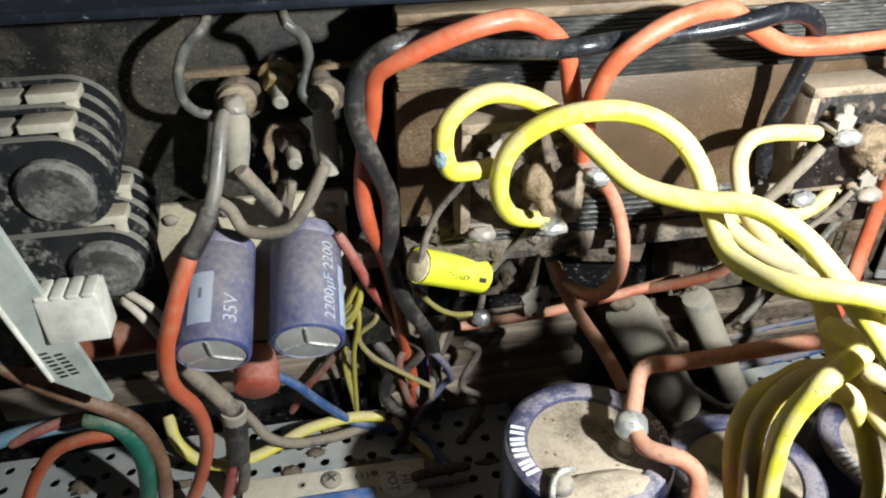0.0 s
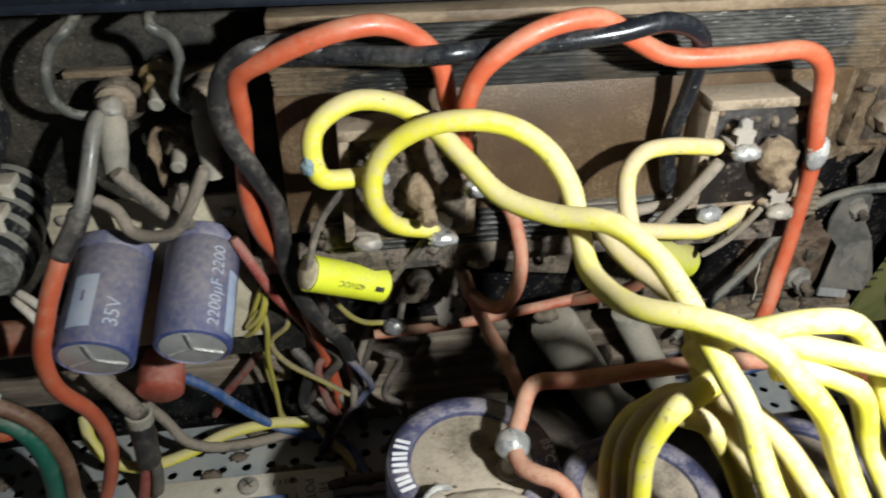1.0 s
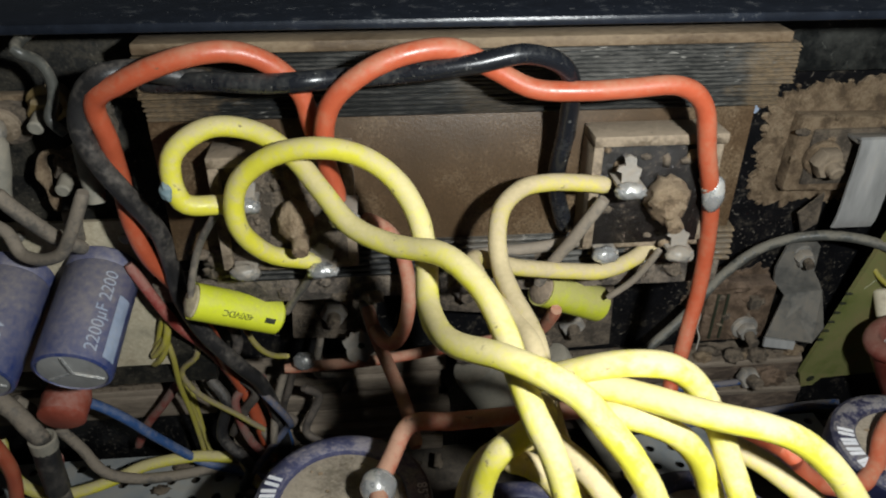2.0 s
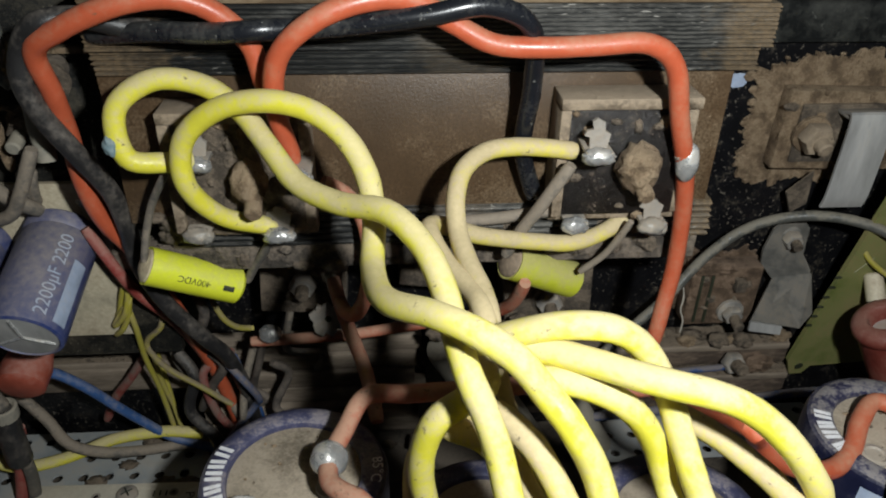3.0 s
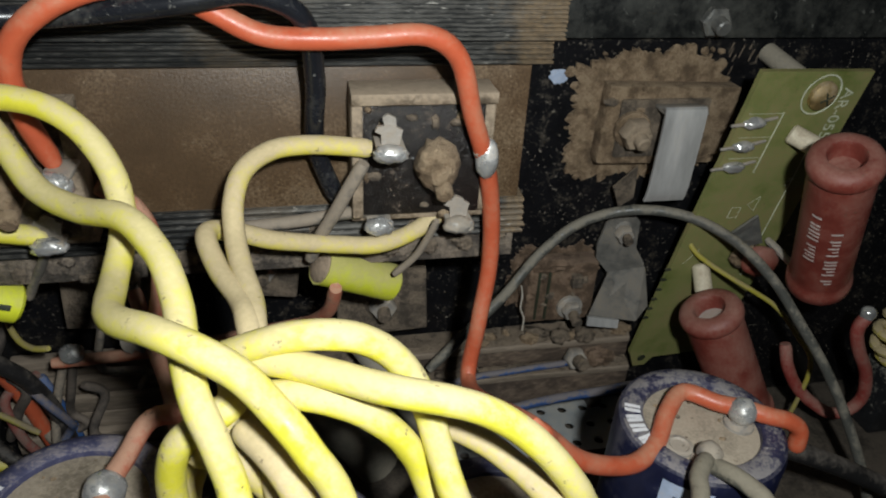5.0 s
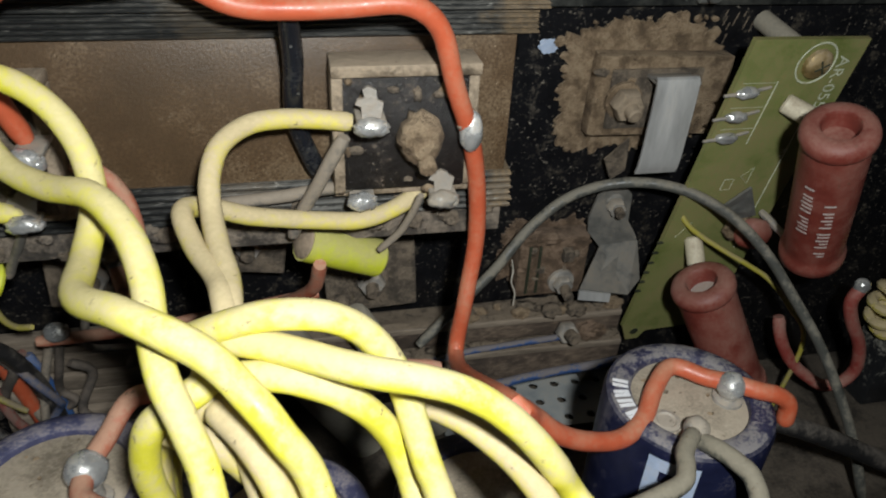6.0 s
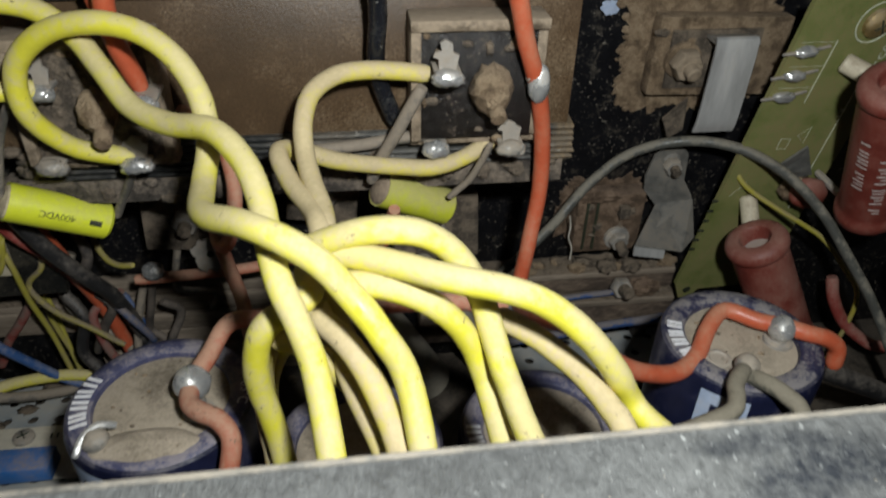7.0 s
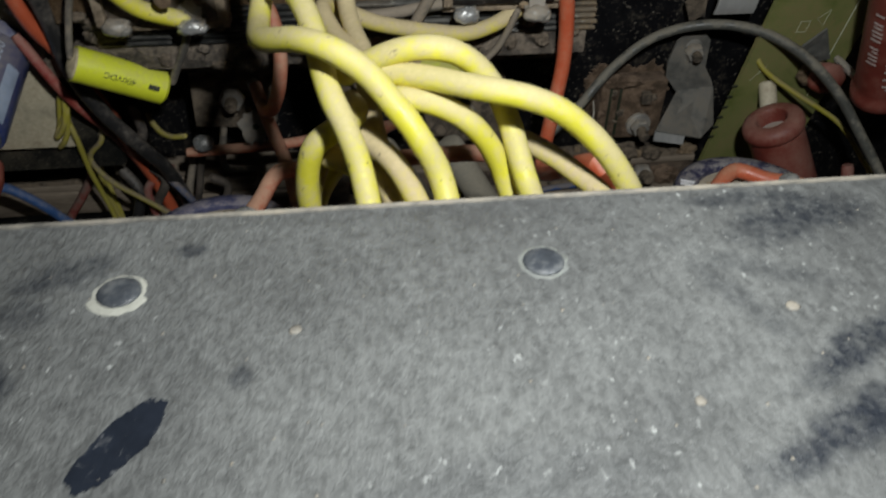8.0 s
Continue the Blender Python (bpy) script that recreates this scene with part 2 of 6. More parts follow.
TAB_CREAM = mat("cream_clip", (0.56, 0.52, 0.42), 0.5, metal=0.2, dust=0.35, patch=160)
WOODY = mat("brown_caked_rail", (0.066, 0.046, 0.033), 0.85, dust=0.42, up=0.7, dust_col=(0.17, 0.125, 0.088), patch=110, stretch=(0.6, 1, 1), vary=0.45, bump=0.9, edge=0.09, spots=0.6)
PAPER = mat("dusty_layered_paper", (0.16, 0.125, 0.092), 0.9, dust=0.55, up=0.6, dust_col=(0.28, 0.225, 0.17), patch=70, stretch=(0.2, 1, 1), vary=0.35, bump=0.5)
CAN_GREY = mat("grey_dusty_can", (0.26, 0.245, 0.20), 0.7, dust=0.6, up=0.6, dust_col=(0.30, 0.265, 0.205), bump=0.3)
ORANGE_PLASTIC = mat("orange_brown_tube", (0.21, 0.058, 0.03), 0.35, dust=0.25, up=0.5)
RED_KNOB = mat("dull_red_plastic", (0.34, 0.075, 0.045), 0.5, dust=0.35, up=0.6, dust_col=(0.36, 0.2, 0.16))
BLUE_BLOCK = mat("blue_plastic", (0.035, 0.15, 0.42), 0.4, dust=0.3, up=0.5)
CREAM_BOARD = mat("cream_trimmer_board", (0.62, 0.57, 0.46), 0.55, dust=0.3, up=0.2, dust_col=(0.40, 0.34, 0.26), patch=90, bump=0.15)
GRIME = mat("caked_grime", (0.070, 0.057, 0.046), 0.9, dust=0.52, up=0.7, dust_col=(0.225, 0.18, 0.135), patch=180, vary=0.45, bump=1.0, deep=0.0009, edge=0.1, spots=0.3)
GREY_GREEN = mat("grey_green_pvc", (0.075, 0.075, 0.06), 0.5, dust=0.5, up=0.8, dust_col=(0.235, 0.205, 0.15), patch=140, bump=0.2, edge=0.07, spots=0.4)
LOOP_GREY = mat("dark_grey_pvc", (0.085, 0.085, 0.075), 0.4, dust=0.4, up=0.7, dust_col=(0.22, 0.195, 0.15), patch=150, bump=0.15, edge=0.07)
BLUE_WORN = mat("worn_blue_pvc", (0.03, 0.075, 0.21), 0.5, dust=0.5, up=0.6, dust_col=(0.18, 0.15, 0.12), patch=160, edge=0.06)
DULL_INK = mat("dull_print", (0.52, 0.54, 0.40), 0.6, dust=0.36, up=0.2, dust_col=(0.24, 0.20, 0.10), patch=200, bump=0, edge=0.06)
RIVET = mat("grey_rivet", (0.045, 0.050, 0.058), 0.35, dust=0.3, up=0.2, dust_col=(0.13, 0.13, 0.125), patch=300, bump=0.4)
WORN_RING = mat("worn_grey_ring", (0.17, 0.175, 0.16), 0.5, dust=0.4, up=0.2, dust_col=(0.12, 0.125, 0.12), patch=300, edge=0.06, bump=0.3)
PRINT_PINK = mat("worn_white_print", (0.60, 0.52, 0.48), 0.6, dust=0.42, up=0.2, dust_col=(0.30, 0.12, 0.10), patch=900, bump=0, edge=0.04)
BOSS = mat("dusty_grey_bakelite", (0.05, 0.05, 0.048), 0.5, dust=0.55, up=0.5, dust_col=(0.21, 0.20, 0.175), patch=140, bump=0.3, edge=0.09)
RUST = mat("reddish_brown_crust", (0.13, 0.083, 0.05), 0.85, dust=0.42, up=0.6, dust_col=(0.26, 0.18, 0.125), patch=200, grain=1500, vary=0.45, bump=1.0, deep=0.001, edge=0.09, spots=0.5)
FLANGE_RING = mat("pale_chipped_paint", (0.34, 0.335, 0.29), 0.6, dust=0.3, up=0.2, dust_col=(0.20, 0.20, 0.18), patch=300, edge=0.1, bump=0.4)


def stains(m, spots, colour, org=(0, 0, 136), deep=1111):
    """Soft smears at their places on a sheet: (x, y, half-length, half-width, degrees, strength) in plan units from org."""
    nt = m.node_tree
    sock = nt.nodes["Principled BSDF"].inputs["Base Color"]
    col = sock.links[0].from_socket
    co = nt.nodes.new("ShaderNodeTexCoord").outputs["Object"]
    broad, close = tex_noise(nt, co, 190.0, 6, 0.7), ramp(nt, tex_noise(nt, co, 900.0, 4, 0.7), 0.36, 0.60)
    for x, y, rx, ry, a, k in spots:
        mp = nt.nodes.new("ShaderNodeMapping")
        mp.vector_type = "TEXTURE"
        mp.inputs["Location"].default_value = ((x - org[0]) * U, (y - org[1]) * U, 0.1224 - 0.1224 * (org[2] != 136))
        mp.inputs["Rotation"].default_value = (0, 0, radians(a))
        mp.inputs["Scale"].default_value = (rx * U, ry * U, deep * U)
        nt.links.new(co, mp.inputs["Vector"])
        ln = nt.nodes.new("ShaderNodeVectorMath")
        ln.operation = "LENGTH"
        nt.links.new(mp.outputs["Vector"], ln.inputs[0])
        far = arith(nt, "ADD", ln.outputs["Value"], arith(nt, "MULTIPLY", arith(nt, "SUBTRACT", broad, 0.5), 2.6))
        mask = ramp(nt, arith(nt, "MULTIPLY", far, 0.5), 0.26, 0.62, (1, 1, 1, 1), (0, 0, 0, 1))
        col = mixed(nt, arith(nt, "MULTIPLY", arith(nt, "MULTIPLY", mask, k), arith(nt, "ADD", arith(nt, "MULTIPLY", close, 0.6), 0.4)), col, colour)
    nt.links.new(col, sock)


stains(FLANGE, ((157, 47.5, 10, 4.5, 10, 0.85), (150, 52, 7, 2.0, 0, 0.7), (151, 25.2, 9.5, 2.2, 28, 0.95), (142, 14.2, 10, 2.4, 27, 0.95), (154, 19, 9, 2.6, 28, 0.8), (65, 45, 5.5, 3.4, 20, 0.75),
                (63, 38.4, 4, 2.4, 0, 0.5), (79.2, 48.2, 1.9, 1.3, 0, 0.9), (62.5, 26, 1.8, 7, 0, 0.95), (87.1, 27.3, 1.1, 1.7, 0, 0.7), (141.5, 34, 10, 2.2, 115, 0.35), (147, 38, 8, 2.0, 160, 0.35), (110, 12, 18, 5, 10, 0.2)), (0.010, 0.013, 0.020))
stains(RIB, ((20, 165, 17, 60, 0, 1.0), (168, 165, 11, 60, 0, 1.0), (100, 165, 10, 60, 0, 0.25)), (0.20, 0.145, 0.088), (94, 190, 105))
BENCH = mat("dark_bench", (0.05, 0.045, 0.04), 0.8, dust=0.3)


# ---------------------------------------------------------------- mesh helpers (plan units)
BASE = {}


def thing(name, at, label, category, group=""):
    ob = new(name)
    ob.empty_display_size = 0.004
    ob.location = Vector(at) * U
    BASE[ob.name] = Vector(at)
    return tagged(ob, label, category, group)


def part(name, bm, material, parent=None, label="", smooth=True, at=None):
    """One bmesh, drawn in plan units at its place, as one mesh object under a thing, under a part, or by itself."""
    org = Vector(at) if at is not None else (BASE[parent.name] if parent else Vector((0, 0, 0)))
    bmesh.ops.recalc_face_normals(bm, faces=bm.faces)
    for v in bm.verts:
        v.co = (v.co - org) * U
    me = bpy.data.meshes.new(name)
    bm.to_mesh(me)
    bm.free()
    me.materials.append(material)
    if smooth:
        for p in me.polygons:
            p.use_smooth = True
        if name not in ("solder_joint", "bolt", "clamp", "crown", "component", "dust_clump", "fleck", "grime"):
            me.set_sharp_from_angle(angle=radians(38))
    ob = new(name, me)
    if parent:
        ob.parent = parent
        ob.location = (org - BASE[parent.name]) * U
    else:
        ob.location = org * U
    BASE[ob.name] = org
    if label:
        ob["label"] = label
    return ob


def lone(name, bm, material, label, category, at=(0, 0, 0), group="", kind="", smooth=True):
    return tagged(part(name, bm, material, None, smooth=smooth, at=at), label, category, group, kind)


def box(lo, hi, bev=0.0, bm=None, rot=None, seg=2):
    bm = bm or bmesh.new()
    lo, hi = Vector(lo), Vector(hi)
    c, s = (lo + hi) / 2, hi - lo
    m = Matrix.Translation(c) @ (rot or Matrix.Identity(4)) @ Matrix.Diagonal((*s, 1))
    r = bmesh.ops.create_cube(bm, size=1, matrix=m)
    if bev:
        es = {e for v in r["verts"] for e in v.link_edges}
        bmesh.ops.bevel(bm, geom=list(es), offset=bev, segments=seg, profile=0.5, affect="EDGES")
    return bm


def frame_of(axis):
    return Vector(axis).normalized().to_track_quat("Z", "Y").to_matrix().to_4x4()


def lathe(p0, axis, profile, seg=28, bm=None, close=True):
    """Rings of (radius, height) about an axis from p0; the ends are closed."""
    bm = bm or bmesh.new()
    m = Matrix.Translation(Vector(p0)) @ frame_of(axis)
    rings = []
    for r, h in profile:
        rings.append([bm.verts.new(m @ Vector((r * math.cos(2 * math.pi * i / seg), r * math.sin(2 * math.pi * i / seg), h))) for i in range(seg)])
    for a, b in zip(rings, rings[1:]):
        for i in range(seg):
            bm.faces.new((a[i], a[(i + 1) % seg], b[(i + 1) % seg], b[i]))
    if close:
        bm.faces.new(rings[0][::-1])
        bm.faces.new(rings[-1])
    return bm


def rod(p0, p1, r, bev=0.3, seg=20, bm=None):
    a = Vector(p1) - Vector(p0)
    h = a.length
    return lathe(p0, a, [(r - bev, 0), (r, bev), (r, h - bev), (r - bev, h)], seg, bm)


def glide(pts, sub):
    p = [Vector(q) for q in pts]
    p = [2 * p[0] - p[1]] + p + [2 * p[-1] - p[-2]]
    out = []
    for i in range(1, len(p) - 2):
        a, b, c, d = p[i - 1:i + 3]
        for k in range(sub):
            u = k / sub
            out.append(0.5 * (2 * b + (c - a) * u + (2 * a - 5 * b + 4 * c - d) * u * u + (3 * b - a - 3 * c + d) * u ** 3))
    out.append(p[-2])
    return out


def tube(pts, r, seg=14, sub=6, bm=None, wob=0.03, flat=1.0):
    """A round cable along a smooth line, with a slightly uneven thickness and rounded ends."""
    bm = bm or bmesh.new()
    line = glide(pts, sub)
    up, rings = Vector((0.3, 0.2, 1)), []
    for i, p in enumerate(line):
        d = (line[min(i + 1, len(line) - 1)] - line[max(i - 1, 0)]).normalized()
        up = (up - d * up.dot(d)).normalized()
        side = d.cross(up)
        k = r * (1 + wob * noise.noise(p * 0.25))
        if i in (0, len(line) - 1):
            k *= 0.82
        rings.append([bm.verts.new(p + k * (math.cos(2 * math.pi * j / seg) * up * flat + math.sin(2 * math.pi * j / seg) * side)) for j in range(seg)])
    for a, b in zip(rings, rings[1:]):
        for j in range(seg):
            bm.faces.new((a[j], a[(j + 1) % seg], b[(j + 1) % seg], b[j]))
    bm.faces.new(rings[0][::-1])
    bm.faces.new(rings[-1])
    return bm


def lump(c, size, rough=0.25, freq=0.5, bm=None, level=3, seed=0):
    """An uneven blob: solder, caked dust."""
    bm = bm or bmesh.new()
    r = bmesh.ops.create_icosphere(bm, subdivisions=level, radius=1)
    for v in r["verts"]:
        d = v.co.normalized()
        k = 1 + rough * noise.noise(d * 1.7 * freq * 2 + Vector((seed * 7.3, 1.1, 2.7)))
        v.co = Vector(c) + Vector((d.x * size[0], d.y * size[1], d.z * size[2])) * k
    return bm


def sheet(pts, normal, thick, bm=None):
    """A flat outline pushed out to a thin plate."""
    bm = bm or bmesh.new()
    n = Vector(normal).normalized() * thick
    a = [bm.verts.new(Vector(p)) for p in pts]
    b = [bm.verts.new(Vector(p) + n) for p in pts]
    bm.faces.new(a)
    bm.faces.new(b[::-1])
    for i in range(len(a)):
        j = (i + 1) % len(a)
        bm.faces.new((a[i], a[j], b[j], b[i]))
    return bm


def ragged(cx, cz, rx, rz, y, rough=0.2, n=70, seed=0, square=3.0):
    """An uneven rounded-square outline on a wall that faces -y."""
    out = []
    for i in range(n):
        a = 2 * math.pi * i / n
        c, s = math.cos(a), math.sin(a)
        k = (abs(c) ** square + abs(s) ** square) ** (-1 / square)
        k *= 1 + rough * noise.noise(Vector((c * 2.2, s * 2.2, seed))) + rough * 0.6 * noise.noise(Vector((c * 9, s * 9, seed))) + rough * 0.45 * noise.noise(Vector((c * 24, s * 24, seed)))
        out.append((cx + rx * c * k, y, cz + rz * s * k))
    return out


def hexnut(c, axis, r, h, hole=0.0, bm=None):
    return lathe(c, axis, [(r * 0.9, 0), (r, h * 0.15), (r, h * 0.8), (r * 0.86, h)], 6, bm)


def words(text, size, place, name, material, parent, thick=0.12):
    """Raised lettering: place maps flat (u, v, height) to plan units."""
    cu = bpy.data.curves.new("lettering", "FONT")
    cu.body, cu.size, cu.align_x, cu.align_y = text, size, "CENTER", "CENTER"
    tmp = bpy.data.objects.new("lettering", cu)
    scene.collection.objects.link(tmp)
    bpy.context.view_layer.update()
    me = bpy.data.meshes.new_from_object(tmp.evaluated_get(bpy.context.evaluated_depsgraph_get()))
    bm = bmesh.new()
    bm.from_mesh(me)
    bpy.data.objects.remove(tmp)
    bpy.data.meshes.remove(me)
    bmesh.ops.subdivide_edges(bm, edges=[e for e in bm.edges if e.calc_length() > size * 0.2], cuts=1)
    for v in bm.verts:
        v.co = place(v.co.x, v.co.y, thick)
    return part(name, bm, material, parent, smooth=False)


def on_can(p0, axis, r, zero):
    """Maps flat lettering onto a can: u round it from the direction zero, v along its axis from p0."""
    ax = Vector(axis).normalized()
    e = (Vector(zero) - ax * Vector(zero).dot(ax)).normalized()
    f = ax.cross(e)
    return lambda u, v, h: Vector(p0) + ax * v + (r + h) * (math.cos(u / r) * e + math.sin(u / r) * f)


def bar_on_can(place, u0, u1, v0, v1, h=0.12, n=6):
    bm = bmesh.new()
    grid = [[bm.verts.new(place(u0 + (u1 - u0) * i / n, v, h)) for v in (v0, v1)] for i in range(n + 1)]
    for a, b in zip(grid, grid[1:]):
        bm.faces.new((a[0], b[0], b[1], a[1]))
    return bm


def wire(name, pts, r, material, label, ends=(), group="", sub=6, solder=SOLDER, tail=()):
    """A cable as one thing; ends: places of its solder joints with their sizes."""
    pts = list(pts) + list(tail)
    ob = lone(name, tube(pts, r, sub=sub), material, label, "wire", at=pts[0], group=group)
    for k, (c, s) in enumerate(ends):
        part("solder_joint", lump(c, s, 0.12, seed=k + len(name)), solder, ob, "shiny uneven solder blob")
    return ob


# ---------------------------------------------------------------- the chassis
lone("floor", box((-190, -70, -3), (430, 216, 0), 0.5), STEEL_DUSTY, "dusty black sheet-steel chassis floor", "floor", kind="structure")
lone("ground", box((-360, -260, -8), (600, 380, -4)), BENCH, "dark bench top under the chassis", "bench", kind="structure")
back = lone("wall_back", box((-190, 212, 0.2), (430, 215, 174), 0.4), STEEL_BLACK, "black painted steel rear wall, speckled with brown dust", "wall", kind="structure")
lone("wall_left", box((-190, -66, 0.2), (-187, 211.8, 133), 0.4), STEEL_BLACK, "black painted steel side wall of the chassis", "wall", kind="structure")
lone("wall_right", box((427, -66, 0.2), (430, 211.8, 133), 0.4), STEEL_BLACK, "black painted steel side wall of the chassis", "wall", kind="structure")
lone("wall_front", box((-190, -70, 0.2), (430, -67, 134), 0.4), STEEL_BLACK, "black painted steel front wall of the chassis", "wall", kind="structure")
lone("trim_rear_flange", box((-190, 164.5, 174.2), (430, 216, 176.4), 0.7), FLANGE_DARK, "dark blue-black folded top flange of the rear wall", "flange", kind="structure")

lone("trim_upper_strip", box((172, 208.2, 148.6), (426, 211.9, 173.9), 0.5), STRIP_BLACK, "glossy black strip along the top of the rear wall, smeared with dust", "strip", kind="structure")
# front cover plate with its two rivets, scratches of bare black and bright flecks
cover = lone("trim_front_flange", box((-190, -72, 134.2), (430, 54.9, 136.4), 0.5), FLANGE, "grey dusty folded flange of the front wall, worn in places", "flange", kind="structure")
part("worn_edge", box((-190, 54.8, 134.3), (430, 55.6, 136.6), 0.3), EDGE, cover, "bright worn steel edge")
for x, y, s in ((120.9, 41.8, 3), (71.9, 41.3, 5)):
    ring = lathe((x, y, 136.3), (0, 0, 1), [(3.15, 0), (3.0, 0.1), (2.5, 0.14)], 48)
    for v in ring.verts:
        o = v.co - Vector((x, y, 136.3))
        if o.length > 2.8:
            k = 1 + 0.12 * noise.noise(o.normalized() * 3 + Vector((s, 0, 0))) + (0.22 if o.y < -1 and s == 5 else 0)
            v.co.x, v.co.y = x + o.x * k, y + o.y * k
    part("rivet_ring", ring, FLANGE_RING if s == 5 else WORN_RING, cover, "pale ring of worn paint")
    part("rivet", lathe((x, y, 136.3), (0, 0, 1), [(2.5, 0), (2.45, 0.35), (2.1, 0.6), (1.2, 0.7)], 28), RIVET, cover, "flat grey rivet head")
for x, y, rx, ry, a, s in ((76.7, 20.6, 2.3, 5.6, -33, 2),):
    pts = []
    for i in range(72):
        t = 2 * math.pi * i / 72
        k = 1 + 0.16 * noise.noise(Vector((math.cos(t) * 2, math.sin(t) * 2, s))) + 0.10 * noise.noise(Vector((math.cos(t) * 9, math.sin(t) * 9, s)))
        u, v = rx * k * math.cos(t), ry * k * math.sin(t)
        ca, sa = math.cos(radians(a)), math.sin(radians(a))
        pts.append((x + u * ca - v * sa, y + u * sa + v * ca, 136.38))
    part("bare_patch", sheet(pts, (0, 0, 1), 0.10), FLANGE_DARK, cover, "bare dark patch in the dust", smooth=False)
streak = random.Random(3)
for k in range(60):
    cx, cy, e = streak.uniform(62, 168), streak.uniform(2, 53), streak.uniform(0.08, 0.26)
    part("fleck", lump((cx, cy, 136.4), (e, e, 0.1), 0.4, level=1, seed=k), EDGE, cover)
for x, y, r in ((147.1, 31.7, 0.8), (131.8, 19.9, 0.6), (92.0, 33.5, 0.7)):
    part("fleck", lump((x, y, 136.4), (r, r, 0.2), 0.3, level=2), EDGE, cover, "larger bright fleck")

# perforated base sheet along the rear, holes cut through
def perforated(x0, x1, y0, y1, z, pitch, r, thick=0.8, seg=10):
    bm = bmesh.new()
    nx, ny = round((x1 - x0) / pitch), round((y1 - y0) / pitch)
    for i in range(nx):
        for j in range(ny):
            cx, cy, h = x0 + (i + 0.5) * pitch, y0 + (j + 0.5) * pitch, pitch / 2
            outer, inner, deep = [], [], []
            for k in range(seg):
                a = 2 * math.pi * k / seg
                c, s = math.cos(a), math.sin(a)
                m = h / max(abs(c), abs(s))
                outer.append(bm.verts.new((cx + c * m, cy + s * m, z)))
                inner.append(bm.verts.new((cx + c * r, cy + s * r, z)))
                deep.append(bm.verts.new((cx + c * r, cy + s * r, z - thick)))
            for k in range(seg):
                n = (k + 1) % seg
                bm.faces.new((outer[k], outer[n], inner[n], inner[k]))
                bm.faces.new((inner[k], inner[n], deep[n], deep[k]))
    bmesh.ops.remove_doubles(bm, verts=bm.verts, dist=0.01)
    return bm


lone("perforated_sheet", perforated(-120, 65.5, 150, 209, 8, 8.43, 1.75, seg=16), PERF, "pale grey perforated steel sheet under dust and wires", "sheet metal", at=(0, 180, 0), group="perforated sheets")
lone("perforated_sheet", perforated(157.4, 241.7, 183.7, 209, 8, 8.43, 1.75, seg=16), PERF, "narrow pale grey perforated steel strip before the dusty rails", "sheet metal", at=(200, 196, 0), group="perforated sheets")
for x in (-118, 60):
    lone("standoff", box((x - 2, 178, 0), (x + 2, 182, 7.2), 0.3), TIN, "small steel standoff under the perforated sheet", "standoff", at=(x, 180, 0), group="standoffs")

for x in (164, 236):
    lone("standoff", box((x - 2, 194, 0), (x + 2, 198, 7.2), 0.3), TIN, "small steel standoff under the perforated strip", "standoff", at=(x, 196, 0), group="standoffs")

# ---------------------------------------------------------------- heatsink on the rear wall
hs = thing("heatsink", (94, 190, 105), "brown dusty aluminium heatsink with black grooved bands", "heatsink")
part("plate", box((22, 167, 118), (162.5, 172, 154.5), 0.3), PLATE, hs, "flat brown dusty face")


def grooved(x0, x1, z0, z1, y0, n, depth, slant=0.0, ends=0.0, seed=1):
    """A band of fine ridges that run along x."""
    bm, prof = bmesh.new(), []
    for i in range(n):
        za, zb = z0 + (z1 - z0) * i / n, z0 + (z1 - z0) * (i + 1) / n
        m = (zb - za)
        prof += [(y0 + depth * 0.35, za + m * 0.06), (y0, za + m * 0.24), (y0, za + m * 0.48), (y0 + depth * 0.35, za + m * 0.64), (y0 + depth, za + m * 0.74), (y0 + depth, za + m * 0.97)]
    prof = [(y + slant * (z - z0), z) for y, z in prof]
    prof = [(y0 + 6, z0)] + prof + [(y0 + 6, z1)]
    xs = [x0 + (x1 - x0) * k / 24 for k in range(25)]
    rows = [[bm.verts.new((x + (0.7 * noise.noise(Vector((i * 1.3, seed, 0))) * ends if k in (0, 24) else 0), y, z)) for i, (y, z) in enumerate(prof)] for k, x in enumerate(xs)]
    for a, b in zip(rows, rows[1:]):
        for i in range(len(prof) - 1):
            bm.faces.new((a[i], a[i + 1], b[i + 1], b[i]))
    bm.faces.new(rows[0])
    bm.faces.new(rows[-1][::-1])
    return bm


part("upper_band", grooved(22.5, 168, 160.3, 169.6, 163.6, 10, 0.6, ends=1.5), RIB, hs, "black finely grooved band, brown with dust at the ends", smooth=False)
part("top_ledge", box((22.5, 164.3, 169.7), (166, 172, 172.2), 0.5), RIB_BROWN, hs, "brown dusty ledge")
part("middle_band", grooved(22.5, 166.5, 154.6, 160.2, 165.4, 5, 0.8, ends=1.5, seed=6), RIB, hs, "black grooved step, brown with dust at the ends", smooth=False)
part("lower_band", grooved(31, 164, 111.5, 121.5, 165.6, 6, 0.8, ends=2, seed=9), RIB, hs, "black grooved lower band", smooth=False)
part("lower_ledge", box((23, 166.5, 104.5), (162.5, 173, 111.3), 0.5), GRIME, hs, "grimy lower ledge")
for z in (108, 120, 132, 144, 156, 168):
    part("fin", box((26, 172, z - 1), (160, 211.5, z + 1), 0.2), STEEL_DUSTY, hs)

